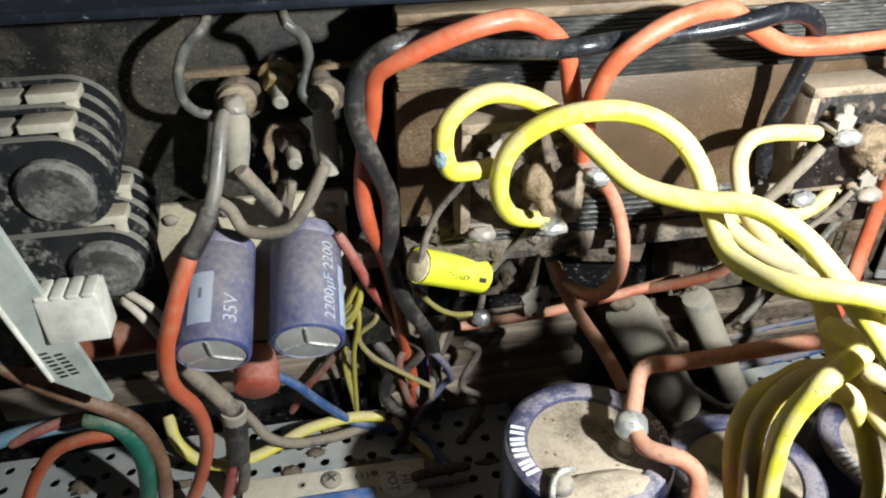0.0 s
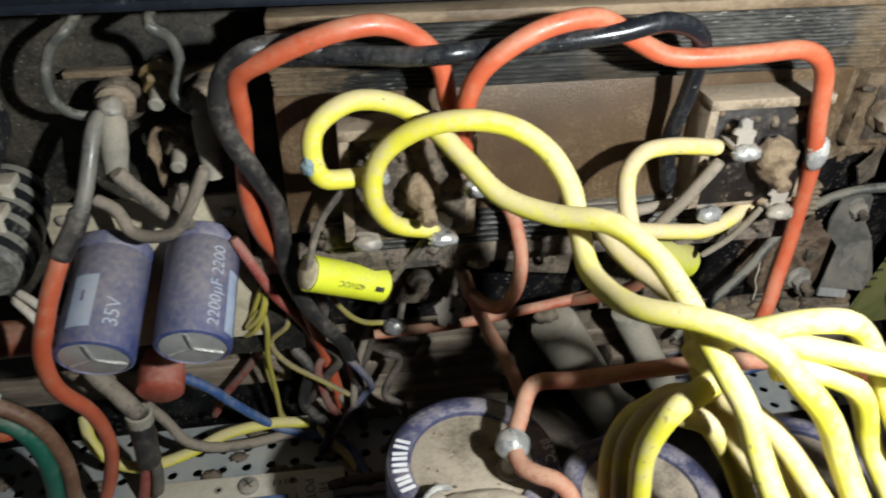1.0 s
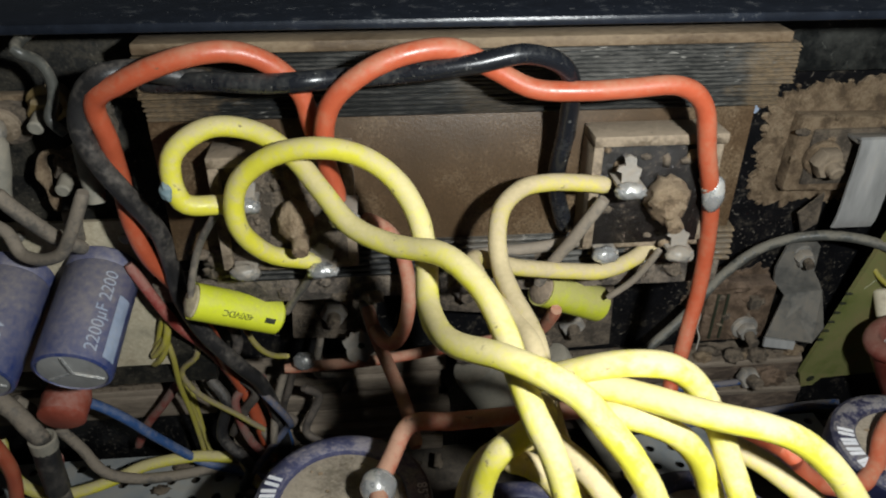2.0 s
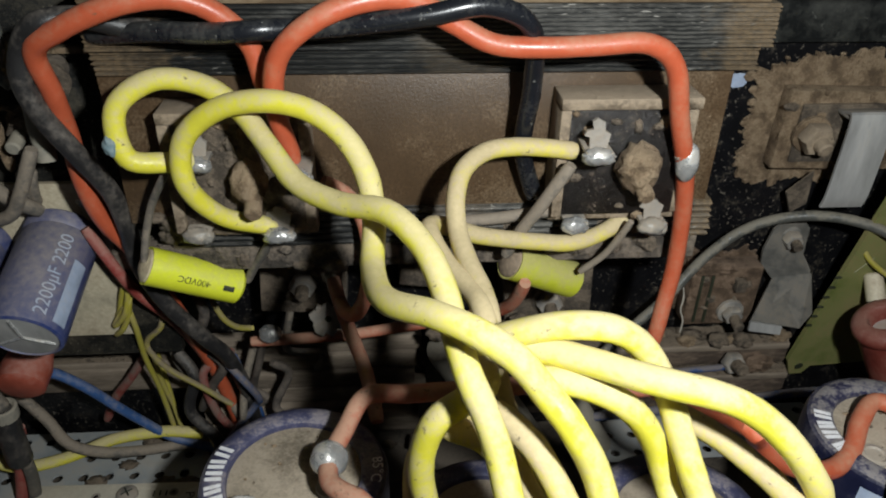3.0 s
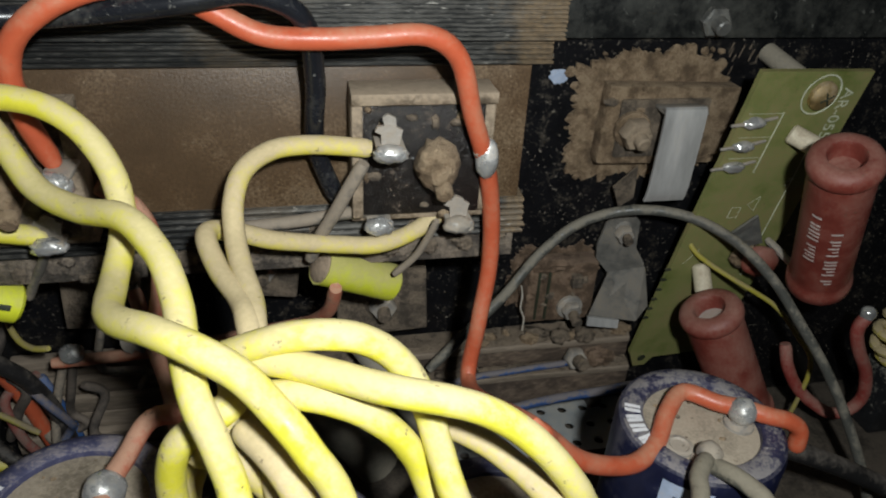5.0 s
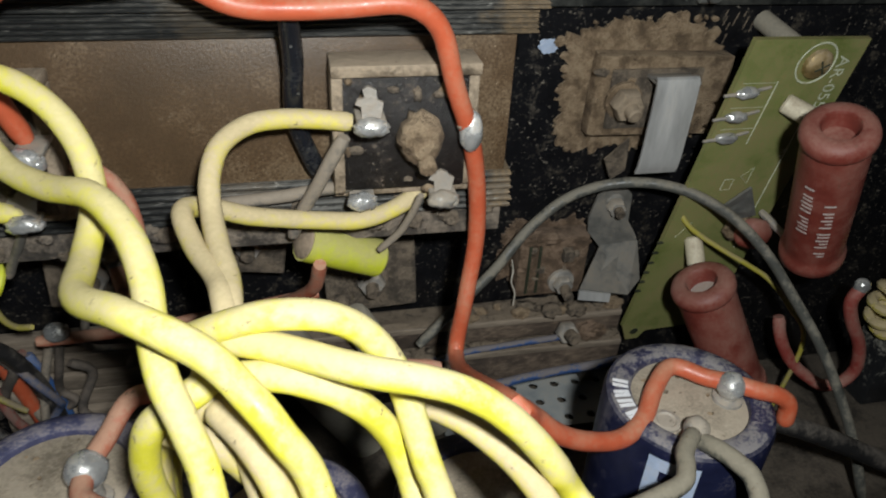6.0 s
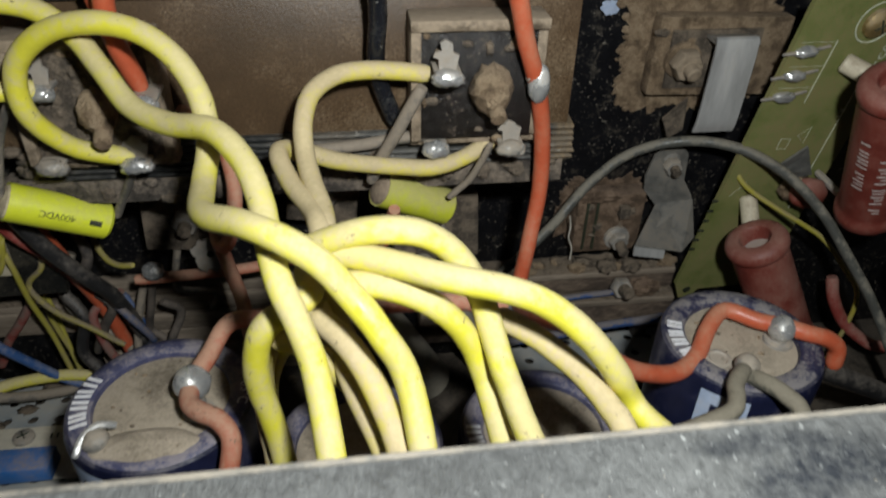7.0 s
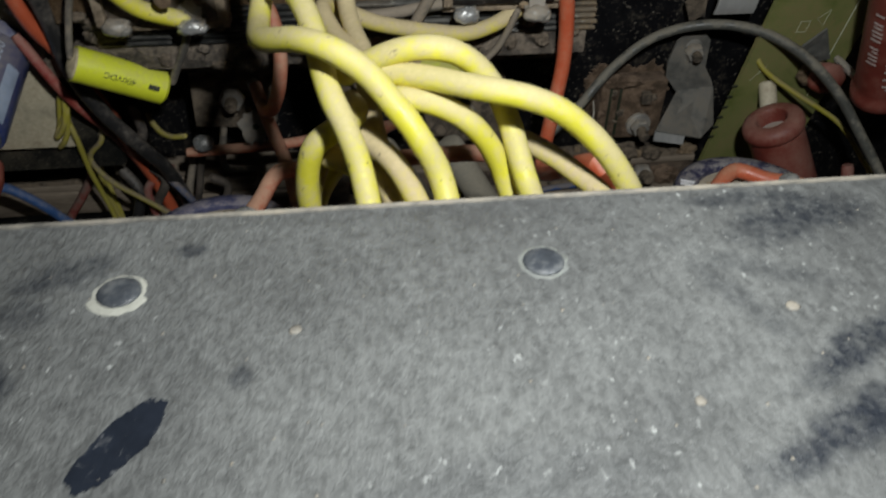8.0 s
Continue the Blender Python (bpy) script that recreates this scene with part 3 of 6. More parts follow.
# ---------------------------------------------------------------- bridge rectifiers
def spade(c, w, h, tilt, parent, shine=SOLDER_DULL, up=0):
    rot = Matrix.Rotation(radians(tilt), 4, "Y")
    c = Vector(c)
    bm = box(c - Vector((w / 2, 5, 0.5)), c + Vector((w / 2, 5, 0.5)), 0.2, rot=rot)
    part("tab", bm, TIN, parent, "tinned spade tab")
    if up:
        o = c + Vector((0, -2.2, 0))
        pts = [(-w * 0.30, -1), (-w * 0.32, 2.8), (-w * 0.52, 3.3), (-w * 0.44, 4.3), (-w * 0.2, 4.5), (-w * 0.26, up - 0.4), (-w * 0.08, up + 0.3), (w * 0.2, up - 0.5), (w * 0.22, 4.2), (w * 0.44, 3.5), (w * 0.40, 2.5), (w * 0.28, -1)]
        part("tab_plate", sheet([o + Vector((u, 0.12 * v, v)) for u, v in pts], (0, 1, 0.1), 0.7), TAB_DUSTY, parent, "flat notched tin tab", smooth=False)
    drop = lump(c + Vector((-0.3, -4.2, -0.6)), (w * 0.58, 2.0, h * 0.72), 0.3, freq=0.9, seed=c.x)
    lump(c + Vector((w * 0.26, -3.8, -h * 0.42)), (w * 0.34, 1.8, h * 0.58), 0.3, freq=0.9, seed=c.z, bm=drop)
    part("solder_joint", drop, shine, parent, "solder on the tab")


def rectifier(cx, cz, w, tabs, label, case=None):
    t = thing("bridge_rectifier", (cx, 166, cz - w / 2), label, "rectifier", "bridge rectifiers")
    h, y0, y1 = w / 2, 157.5, 167
    for lo, hi in (((cx - h, y0, cz + h - 2.6), (cx + h, y1, cz + h)), ((cx - h, y0 + 3.6, cz - h), (cx + h, y1, cz - h + 2.6)),
                   ((cx - h, y0, cz - h + 2.6), (cx - h + 2.4, y1, cz + h - 2.6)), ((cx + h - 2.4, y0 + 1.6, cz - h + 2.6), (cx + h, y1, cz + h - 2.6))):
        part("case_side", box(lo, hi, 0.4), case or CASE, t, "dusty metal case wall")
    part("resin", box((cx - h + 2.3, y0 + 1.6, cz - h + 2.5), (cx + h - 2.3, y1, cz + h - 2.5), 0.3), DIRT_GREY if case else RESIN, t, "potting resin under brown dust")
    part("bolt", lump((cx + 2.5, y0 - 2, cz + 0.5), (3.9, 4.4, 5.0) if case else (4.6, 5, 5.6), 0.35, freq=1.6, seed=cx), DIRT, t, "centre bolt caked in brown dust")
    part("bolt_tip", rod((cx + 3.5, y0 - 8, cz - 4.5), (cx + 3.0, y0 - 1, cz - 2), 1.9, 0.5), DIRT, t)
    crumbs = random.Random(int(cx))
    for k in range(16):
        u, v = crumbs.uniform(-h + 3, h - 3), crumbs.uniform(-h + 1, h - 3)
        part("grime", lump((cx + u, y0 + 1.5, cz + v), (crumbs.uniform(0.6, 1.8), crumbs.uniform(0.5, 1.3), crumbs.uniform(0.6, 1.7)), 0.5, freq=1.6, seed=k + cx, level=2), DIRT if k % 2 else DIRT_GREY, t, "crumb of caked dust")
    for k, (c, w2, hh, s) in enumerate(tabs):
        spade(c, w2, hh, 0, t, s, (6.6, 5.2, 0, 0)[k])
    return t


rectifier(137, 135.5, 31.5, [((128.8, 155.0, 141.5), 6, 2.6, SOLDER), ((145.2, 159, 121.6), 6, 2.9, SOLDER_DULL), ((127.2, 161, 121.2), 5.5, 2.9, SOLDER), ((149.4, 160, 139), 3, 1.6, SOLDER_DULL)],
          "square dusty bridge rectifier with soldered tabs on the heatsink")
rectifier(51, 133.5, 31.5, [((43.4, 158.6, 139.6), 4.6, 2.6, SOLDER), ((58.6, 160, 121), 6, 2.4, SOLDER), ((64.8, 153, 138.5), 5.5, 3.2, SOLDER), ((40.5, 160, 121.5), 5.5, 2.8, SOLDER_DULL)],
          "square bridge rectifier under brown dust on the heatsink", CASE)

# ---------------------------------------------------------------- terminal panel, left of the heatsink
lone("wall_terminal_panel", box((-150, 187, 62), (20, 190, 173.8), 0.4), PANEL, "black painted terminal panel with brown dust specks", "panel", at=(-60, 188, 62), kind="structure")
lone("ledge_strip", box((-26, 183.5, 154.2), (19, 186.9, 155.7), 0.3), DIRT, "narrow dusty ledge on the terminal panel", "ledge", at=(-4, 186, 153))
lone("panel_bracket", box((-80, 190, 64), (-76, 211.8, 70), 0.3), STEEL_BLACK, "small black bracket behind the terminal panel", "bracket", at=(-78, 211, 64))
lone("panel_bracket", box((10, 190, 64), (14, 211.8, 70), 0.3), STEEL_BLACK, "small black bracket behind the terminal panel", "bracket", at=(12, 211, 64))


def stud(x, z, y, label, m):
    t = thing("terminal_stud", (x, 187, z), label, "stud", "terminal studs")
    part("spacer", rod((x, 187, z), (x, y + 7, z - 0.6), 3.4, 0.3), GRIME, t)
    part("washer", lathe((x, y + 8.5, z - 0.4), (0, -1, -0.18), [(4.6, 0), (4.6, 1.0), (4.0, 1.4)], 30), m, t, "flat washer")
    part("nut", hexnut((x, y + 7, z - 0.8), (0, -1, -0.18), 3.5, 4.0, 0), m, t, "hexagon nut")
    part("shank", rod((x, y + 3, z - 1.6), (x + 0.3, y - 2.5, z - 2.8), 1.75, 0.4), CAN_GREY, t, "threaded end")
    return t


stud(-4.0, 154.8, 173, "brassy nut on a stud of the terminal panel", BRASS)
st2 = stud(-2.6, 138.6, 174, "dusty stud with nut on the terminal panel", DIRT_GREY)
part("frayed_strip", tube([(-2.3, 178, 141.7), (-4.6, 178, 143.4), (-7.1, 178, 142.7), (-8.4, 178, 139.4), (-8.1, 178, 135.3), (-7.9, 179, 130.4), (-8.3, 180, 127)], 1.5, wob=0.8, flat=0.5), DIRT, st2, "frayed dusty strip round the stud")


def lug(x, z, r, label, lean=0.02):
    t = thing("cable_lug", (x, 187, z), label, "lug", "cable lugs")
    part("post", rod((x, 187, z + 7), (x, 176, z + 6.4), 3.2, 0.4), GRIME, t)
    part("washer", lathe((x + 0.8, 179, z + 6.2), (0.1, -1, -0.25), [(r + 2.6, 0), (r + 2.6, 1.2), (r + 1.8, 1.7)], 30), DIRT_GREY, t, "dusty round washer")
    part("washer", lathe((x + 0.4, 176.8, z + 6.6), (0.05, -1, -0.25), [(r + 1.2, 0), (r + 1.2, 1.2), (r + 0.6, 1.6)], 30), CASE, t, "smaller washer")
    part("clamp", lump((x, 173, z + 6.4), (2.7, 3.0, 2.9), 0.22, seed=x), SOLDER_DULL, t, "soldered clamp")
    part("barrel", lathe((x, 172, z + 5.5), (lean, -0.16, -1), [(r * 0.7, 0), (r, 1.6), (r * 1.02, 8), (r * 0.86, 12.5), (r * 0.84, 15.5), (r * 0.6, 15.6), (r * 0.55, 12)], 26), CAN_GREY, t, "crimped barrel with an open end")


lug(-14.0, 144.6, 3.1, "dusty crimped cable lug on the terminal panel", -0.12)
lug(5.4, 143.6, 2.6, "grey crimped cable lug beside the studs")

# ribbed black switch blocks with cream clips
def ribbed_block(cx, cz, n, r, label, y0=163.0, step=4.7, clips=(1, 3)):
    t = thing("switch_block", (cx - 20, 187, cz - 6), label, "switch", "black switch blocks")
    for i in range(n):
        y, z = y0 + i * step, cz + i * 1.4
        k = r * (1.0 if i else 0.95)
        out = [(cx + k * math.cos(a), y, z + k * math.sin(a)) for a in [math.pi / 2 - math.pi * j / 16 for j in range(17)]]
        out += [(cx - 60, y, z - k), (cx - 60, y, z + k)]
        bm = sheet(out, (0, 1, 0), step * 0.55)
        part("wafer", bm, BAKELITE, t, "thin black rounded wafer")
        if i in clips:
            part("clip", box((cx - 5, y - 3.2, z + k - 1.2), (cx + 5.5, y + 3.0, z + k + 1.1), 0.4), TAB_CREAM, t, "cream metal clip")
            part("clip_foot", box((cx + 2.6, y - 3.4, z + k - 4.7), (cx + 5.3, y - 2.0, z + k - 0.8), 0.3), TAB_CREAM, t)
            part("bar", box((cx - 60, y - 3.2, z + k - 1.2), (cx - 6.5, y + 2.2, z + k + 0.9), 0.4), CAN_GREY, t, "flat dusty bar")
    part("core", box((cx - 60, y0 + 1, cz - r * 0.55), (cx - 1, 187, cz + r * 0.7), 0.5), BAKELITE, t)
    part("boss", lathe((cx - 1, y0 + 0.4, cz - 1), (0, -1, -0.12), [(8.2, 0), (8.2, 1.5), (7.2, 2.4), (5.4, 2.4), (5.0, 2.1)], 30), BOSS, t, "round raised boss under grey dust")
    return t


ribbed_block(-52, 140, 5, 11.5, "stack of black rounded switch wafers with cream clips")
ribbed_block(-47, 118, 5, 9.5, "lower black wafer stack with cream clips", y0=164)
ribbed_block(-76, 99, 4, 9.0, "black wafer stack behind the pale strip", y0=165)

# pale strip with its white connector
d = Vector((-56.5, 158, 80)) - Vector((-66, 150, 150))
ps = thing("pale_strip", (-56, 160, 78), "long pale grey plastic strip with pointed end, leaning", "strip")
e = Vector((1, 0.12, 0.1)).normalized()
a0, a1 = Vector((-73, 148, 152)), Vector((-56.5, 158, 80))
part("blade", sheet([a0, a0 + e * 9.5, a1 + e * 1.2, a1, a1 + (a0 - a1) * 0.16 - e * 6.5], (0.1, 1, 0.1), 1.6), STRIP, ps, smooth=False)
part("ridge", tube([a0 - e * 0.3, a0 + (a1 - a0) * 0.42 - e * 3.25, a1 + (a0 - a1) * 0.17 - e * 6.6], 0.7), PLASTIC_WHITE, ps, "raised edge")
part("bracket", box((-67, 157, 112), (-62, 187, 116), 0.4), BAKELITE, ps)
blade_up = (a0 - a1).normalized()
for row, n in ((0, 7), (1, 6)):
    for k in range(n):       # small worn print along the blade
        o = a1 + blade_up * (13 + 1.5 * k) + e * (-4.2 + 2.6 * row) + Vector((0, -0.25, 0))
        part("print_bar", sheet([o, o + e * 1.7, o + e * 1.7 + blade_up * 0.7, o + blade_up * 0.7], (0, -1, 0), 0.1), BLACK_INK, ps, smooth=False)
wc = thing("white_connector", (-55, 160, 104), "white nylon plug housing clipped on the pale strip", "connector")
part("housing", box((-62, 153, 104.5), (-48.5, 161, 117.5), 0.5), PLASTIC_WHITE, wc)
for k in range(4):
    part("key", box((-61.4 + k * 3.3, 152.6, 117.2), (-58.9 + k * 3.3, 160, 118.4), 0.3), PLASTIC_WHITE, wc)
tb = thing("resistor_tube", (-70, 172, 85), "orange-brown tubular resistor marked 1k", "resistor")
part("body", rod((-92, 172, 88), (-40, 178, 84), 5.2, 1.0), ORANGE_PLASTIC, tb)
words("1k", 7, lambda u, v, h: Vector((-67 + u, 168.2 - h + 0.25 * v, 89 + v)), "lettering", WHITE_INK, tb)
part("bracket", box((-68, 176, 84), (-64, 187, 88), 0.3), BAKELITE, tb)

# cream board with two electrolytic capacitors
cb = thing("cream_board", (-16, 185, 72), "cream circuit board standing upright behind two blue capacitors", "circuit board")
part("board", box((-41, 183.6, 72), (9, 185.4, 121), 0.3), BOARD_WHITE, cb)
for x, z in ((5, 116), (-36, 117), (-22, 118), (-8, 117)):
    part("solder_joint", lump((x, 183, z), (2.0, 1.2, 1.6), 0.3, level=2, seed=x), SOLDER_DULL, cb)
part("bracket", box((-40, 185.4, 74), (8, 186.9, 78), 0.2), TIN, cb)


def small_can(c, axis, r, length, label, mark):
    t = thing("electrolytic_capacitor", Vector(c) + Vector(axis).normalized() * length, label, "capacitor", "blue capacitors")
    ax = Vector(axis).normalized()
    body = part("sleeve", lathe(c, ax, [(r - 1.2, 0.9), (r - 1.0, 0.1), (r - 0.2, 0.5), (r, 1.4), (r, length - 5), (r - 0.5, length - 4.2), (r, length - 3.4), (r, length - 0.6), (r - 0.6, length)], 40), CAP_BLUE, t, "violet-blue plastic sleeve, dusty on top")
    lid = part("vent_end", lathe(Vector(c) + ax * 0.75, -ax, [(r - 1.25, 0), (r - 1.4, 0.35), (r - 1.8, 0.45)], 36), ALU, t, "bare aluminium end with a three-way vent")
    m = Matrix.Translation(Vector(c)) @ frame_of(-ax)
    for a in (90, 205, 335):
        u = Vector((math.cos(radians(a)), math.sin(radians(a)), 0))
        p0, p1 = m @ Vector((0, 0, -0.15)), m @ (u * (r - 2.0) + Vector((0, 0, -0.15)))
        part("vent_groove", tube([p0, (p0 + p1) / 2, p1], 0.42, seg=8, sub=2), SOLDER, lid)
    up = Vector((0.05, -0.35, 1))
    place = on_can(c, ax, r, up)
    return t, place


ta, pa = small_can((-27.4, 153, 95), (0.06, 0.95, 0.36), 9.4, 33, "violet-blue electrolytic capacitor with a pale arrow stripe", "35V")
tb2, pb = small_can((-4.1, 153, 95.6), (0.05, 0.95, 0.36), 9.4, 33, "violet-blue electrolytic capacitor with white printed value", "2200")
part("stripe", bar_on_can(pa, -5.4, 0.6, 4.5, 19, 0.12), PALE_BLUE_INK, ta, "pale blue printed stripe")
part("minus", bar_on_can(pa, -2.8, -2.0, 11.5, 14.5, 0.2), CAP_BLUE, ta)
words("35V", 5.0, lambda u, v, h: pa(5.2 - v, 9.0 + u, h), "lettering", PALE_BLUE_INK, ta)
words("2200µF 2200", 4.4, lambda u, v, h: pb(6.2 - v, 14.0 + u, h), "lettering", PALE_BLUE_INK, tb2)
part("stripe", bar_on_can(pb, 9.5, 13.5, 2.0, 20, 0.12), PALE_BLUE_INK, tb2, "pale blue printed stripe")
rk = thing("red_cap_nut", (-21.7, 186, 66), "round dull red plastic cap below the capacitors", "cap nut")
part("cap", lathe((-21.7, 172, 63), (0, 0.95, 0.3), [(5.2, 0), (6.6, 1), (6.8, 7), (5.5, 13)], 26), RED_KNOB, rk)
bs = thing("wire_splice", (-32, 182, 35), "black sleeved cable splice with a bare end", "splice")
part("cable", tube([(-46, 186, 72), (-40, 178, 68), (-35.7, 176, 63.1), (-31.7, 174, 57.8), (-30.1, 174, 53.7)], 2.7, wob=0.15), GREY_WIRE, bs, "dusty grey cable into the splice")
part("sleeve", tube([(-30, 174, 53.6), (-30.5, 174, 46.5), (-31.4, 175, 37.7), (-32.3, 176, 29.9)], 3.7), SLEEVE, bs)
part("bare_end", lathe((-29.9, 174, 54.6), (-1.5, 1, -16.9), [(2.4, 0.6), (3.2, -0.2), (3.9, 0.1), (4.0, 1.2), (3.9, 4)], 26, close=False), CAN_GREY, bs, "open flared end of the sleeve")
part("tail", tube([(-30.9, 176, 33.8), (-31.5, 177, 22.9), (-34.6, 179, 9.1), (-38.2, 181, -5.6)], 1.9), GREY_WIRE, bs)

# small cream board with a label, on the perforated sheet
hb = thing("trimmer_board", (0, 174, 8), "cream dusty trimmer board with a round paper label", "circuit board")
rz = Matrix.Rotation(radians(-1.5), 4, "Z")
part("board", box((-34, 160, 10), (28, 181, 12), 0.4, rot=rz), CREAM_BOARD, hb)
part("blue_block", box((-16, 158, 12), (10, 167, 18), 0.6), BLUE_BLOCK, hb, "blue trimmer block")
part("screw", lathe((-4, 176, 12), (0, 0, 1), [(3.4, 0), (3.3, 1.2), (2.3, 1.8)], 24), TIN, hb)
for a in (0.6, 0.6 + math.pi / 2):
    c, q = Vector((-4, 176, 13.85)), Vector((math.cos(a), math.sin(a), 0)) * 1.9
    part("slot", tube([c - q, c, c + q], 0.3, seg=6, sub=1), BLACK_INK, hb)
for x, y in ((10.5, 176.5), (-14, 176), (13, 170)):
    part("eyelet", lathe((x, y, 12), (0, 0, 1), [(1.5, 0), (1.4, 0.25), (0.8, 0.3), (0.7, -0.4)], 18), TIN, hb, "tinned eyelet")
for x in (4, 6, 8):
    part("print_bar", box((x, 175.2, 12), (x + 0.5, 177.4, 12.08)), BLACK_INK, hb)
part("paper_label", lathe((18.5, 171.6, 12), (0, 0, 1), [(6.4, 0), (6.4, 0.3)], 36), PLASTIC_WHITE, hb, "round white paper label")
words("HI\nPOT", 4.4, lambda u, v, h: Vector((18.5 + 0.1 * u + v, 171.8 - u, 12.35 + h)), "lettering", BLACK_INK, hb)
for x, y in ((-30, 164), (24, 164), (-30, 178), (24, 178)):
    part("leg", rod((x, y, 8), (x, y, 10.2), 1.6, 0.2), TIN, hb)

# ---------------------------------------------------------------- lemon film capacitors
def film(p0, p1, r, label, text, wrap=FILM, end=FILM_END):
    t = thing("film_capacitor", p0, label, "capacitor", "film capacitors")
    p0, p1 = Vector(p0), Vector(p1)
    ax = (p1 - p0).normalized()
    L = (p1 - p0).length
    part("wrap", lathe(p0, ax, [(r - 0.5, 0.4), (r, 0.2), (r, L - 0.8), (r - 0.8, L)], 32), wrap, t, "lemon-yellow tape wrap")
    part("resin_end", lathe(p0 + ax * 0.6, -ax, [(r - 0.5, 0), (r - 0.7, 0.7), (r * 0.5, 1.6), (0.8, 1.9)], 28), end, t, "resin end with a chip")
    place = on_can(p0, ax, r, (0, -0.75, 0.65))
    if text:
        words(text, 2.3, lambda u, v, h: place(v + 1.6, L * 0.45 - u, h), "lettering", BLACK_INK, t, 0.08)
        part("print_bar", bar_on_can(place, 0.9, 2.3, L * 0.76, L * 0.88, 0.08), BLACK_INK, t)
    return t


film((25.2, 161.0, 110.0), (44.2, 169.0, 97.8), 4.7, "lemon-yellow film capacitor hanging on its leads below the heatsink", "400VDC")
film((113.6, 164.6, 106.4), (132.4, 170.5, 95.6), 5.0, "dusty lemon-yellow film capacitor below the heatsink", "", FILM_DUSTY, FILM_END_DARK)
# ---------------------------------------------------------------- clutter below the heatsink
def bolt_block(cx, cz, w, h, y, label, tilt=4):
    t = thing("power_transistor", (cx, 211, cz - h / 2), label, "transistor", "bolted transistors")
    rot = Matrix.Rotation(radians(tilt), 4, "Y")
    part("pad", box((cx - w / 2, y, cz - h / 2), (cx + w / 2, 211.9, cz + h / 2), 0.6, rot=rot), DIRT_GREY, t, "dust-caked body")
    part("washer", lathe((cx, y + 0.3, cz), (0, -1, -0.05), [(5.6, 0), (5.5, 1.0), (4.6, 1.4)], 26), DIRT_GREY, t, "dusty washer")
    part("nut", hexnut((cx, y - 0.8, cz), (0, -1, -0.1), 4.2, 3.4), TIN, t, "hexagon nut")
    part("stud", rod((cx, y - 3, cz - 0.2), (cx, y - 7.5, cz - 1), 2.0, 0.4), DIRT_GREY, t, "threaded stud")
    return t


bolt_block(57, 82, 26, 24, 194, "dust-caked bolted transistor below the heatsink")
bolt_block(133, 71, 28, 24, 196, "dark dust-caked bolted transistor below the heatsink", -3)
bolt_block(98, 86, 22, 22, 198, "grey dusty bolted transistor below the heatsink", 8)
lone("lower_rail", box((10, 178, 97.6), (160, 186, 103.5), 0.8), GRIME, "grimy dust-covered rail under the heatsink", "rail", at=(85, 180, 97))
for x in (12, 158):
    lone("rail_bracket", box((x - 2, 186, 98), (x + 2, 211.8, 102), 0.3), STEEL_DUSTY, "small bracket that holds the lower rail", "bracket", at=(x, 211, 98), group="rail brackets")
for p0, p1, r, l in (((131, 190, 8), (98, 188, 66), 8.2, "upright grey can capacitor under thick dust"), ((156, 192, 8), (123, 190, 68), 5.2, "slim grey can capacitor under thick dust")):
    t = thing("can_capacitor", p0, l, "capacitor", "grey cans")
    part("can", lathe(p0, Vector(p1) - Vector(p0), [(r, 0), (r, 60), (r - 0.5, 61.5), (r - 2.2, 62)], 30), CAN_GREY, t)
    part("crown", lump(Vector(p1) + Vector((0, 0, -0.5)), (r * 0.5, r * 0.45, 2.0), 0.4, seed=r), DIRT_GREY, t, "dust on its top")
st = thing("layered_stack", (52, 202, 8), "stack of dusty layered paper and strips on the perforated sheet", "insulation")
for k in range(6):
    w = 6 * noise.noise(Vector((k * 1.7, 3, 0)))
    part("layer", box((18 + w, 203 + k * 0.7 + w * 0.3, 8.3 + k * 7.0), (92 + 1.5 * w, 211.8, 8.3 + k * 7.0 + 6.4), 0.7, rot=Matrix.Rotation(radians(1.5 * w / 6), 4, "Y")), PAPER, st, "uneven dusty layer")
for k, (x0, x1, y0, z0, z1, m) in enumerate(((98, 223, 201, 36, 46, WOODY), (128, 223, 197, 20, 35.8, WOODY), (-110, 12, 206, 30, 44, PAPER))):
    t = thing("floor_rail", ((x0 + x1) / 2, 205, z0), "long brown rail caked with dust at the foot of the wall", "rail", "floor rails")
    part("rail_body", box((x0, y0, z0), (x1, 211.8, z1 - 0.9), 0.8), m, t)
    part("rail_lip", box((x0 + 0.4, y0 - 0.7, z1 - 3.2), (x1 - 0.4, y0 + 0.5, z1 - 1.0), 0.3), PAPER, t, "dusty upper lip")
    crust = bmesh.new()
    nx = int((x1 - x0) / 2.2)
    grid = [[crust.verts.new((x0 + 0.5 + (x1 - x0 - 1) * i / nx, y0 + (211.6 - y0) * j / 6 + 0.8 * noise.noise(Vector((i * 0.4, j, k))), z1 - 0.9 + (0.0 if j in (0, 6) else 0.9 + 1.0 * noise.noise(Vector((i * 0.33, j * 0.7, k * 5)))))) for j in range(7)] for i in range(nx + 1)]
    for ga, gb2 in zip(grid, grid[1:]):
        for j in range(6):
            crust.faces.new((ga[j], gb2[j], gb2[j + 1], ga[j + 1]))
    part("dust_crust", crust, DIRT_GREY, t, "uneven crust of settled dust")
for x in (150, 214):
    lone("steel_spacer", box((x, 204, 8.1), (x + 5, 211, 19.9), 0.3), STEEL_DUSTY, "steel foot under the dusty rails", "spacer", at=(x, 208, 8), group="steel spacers")
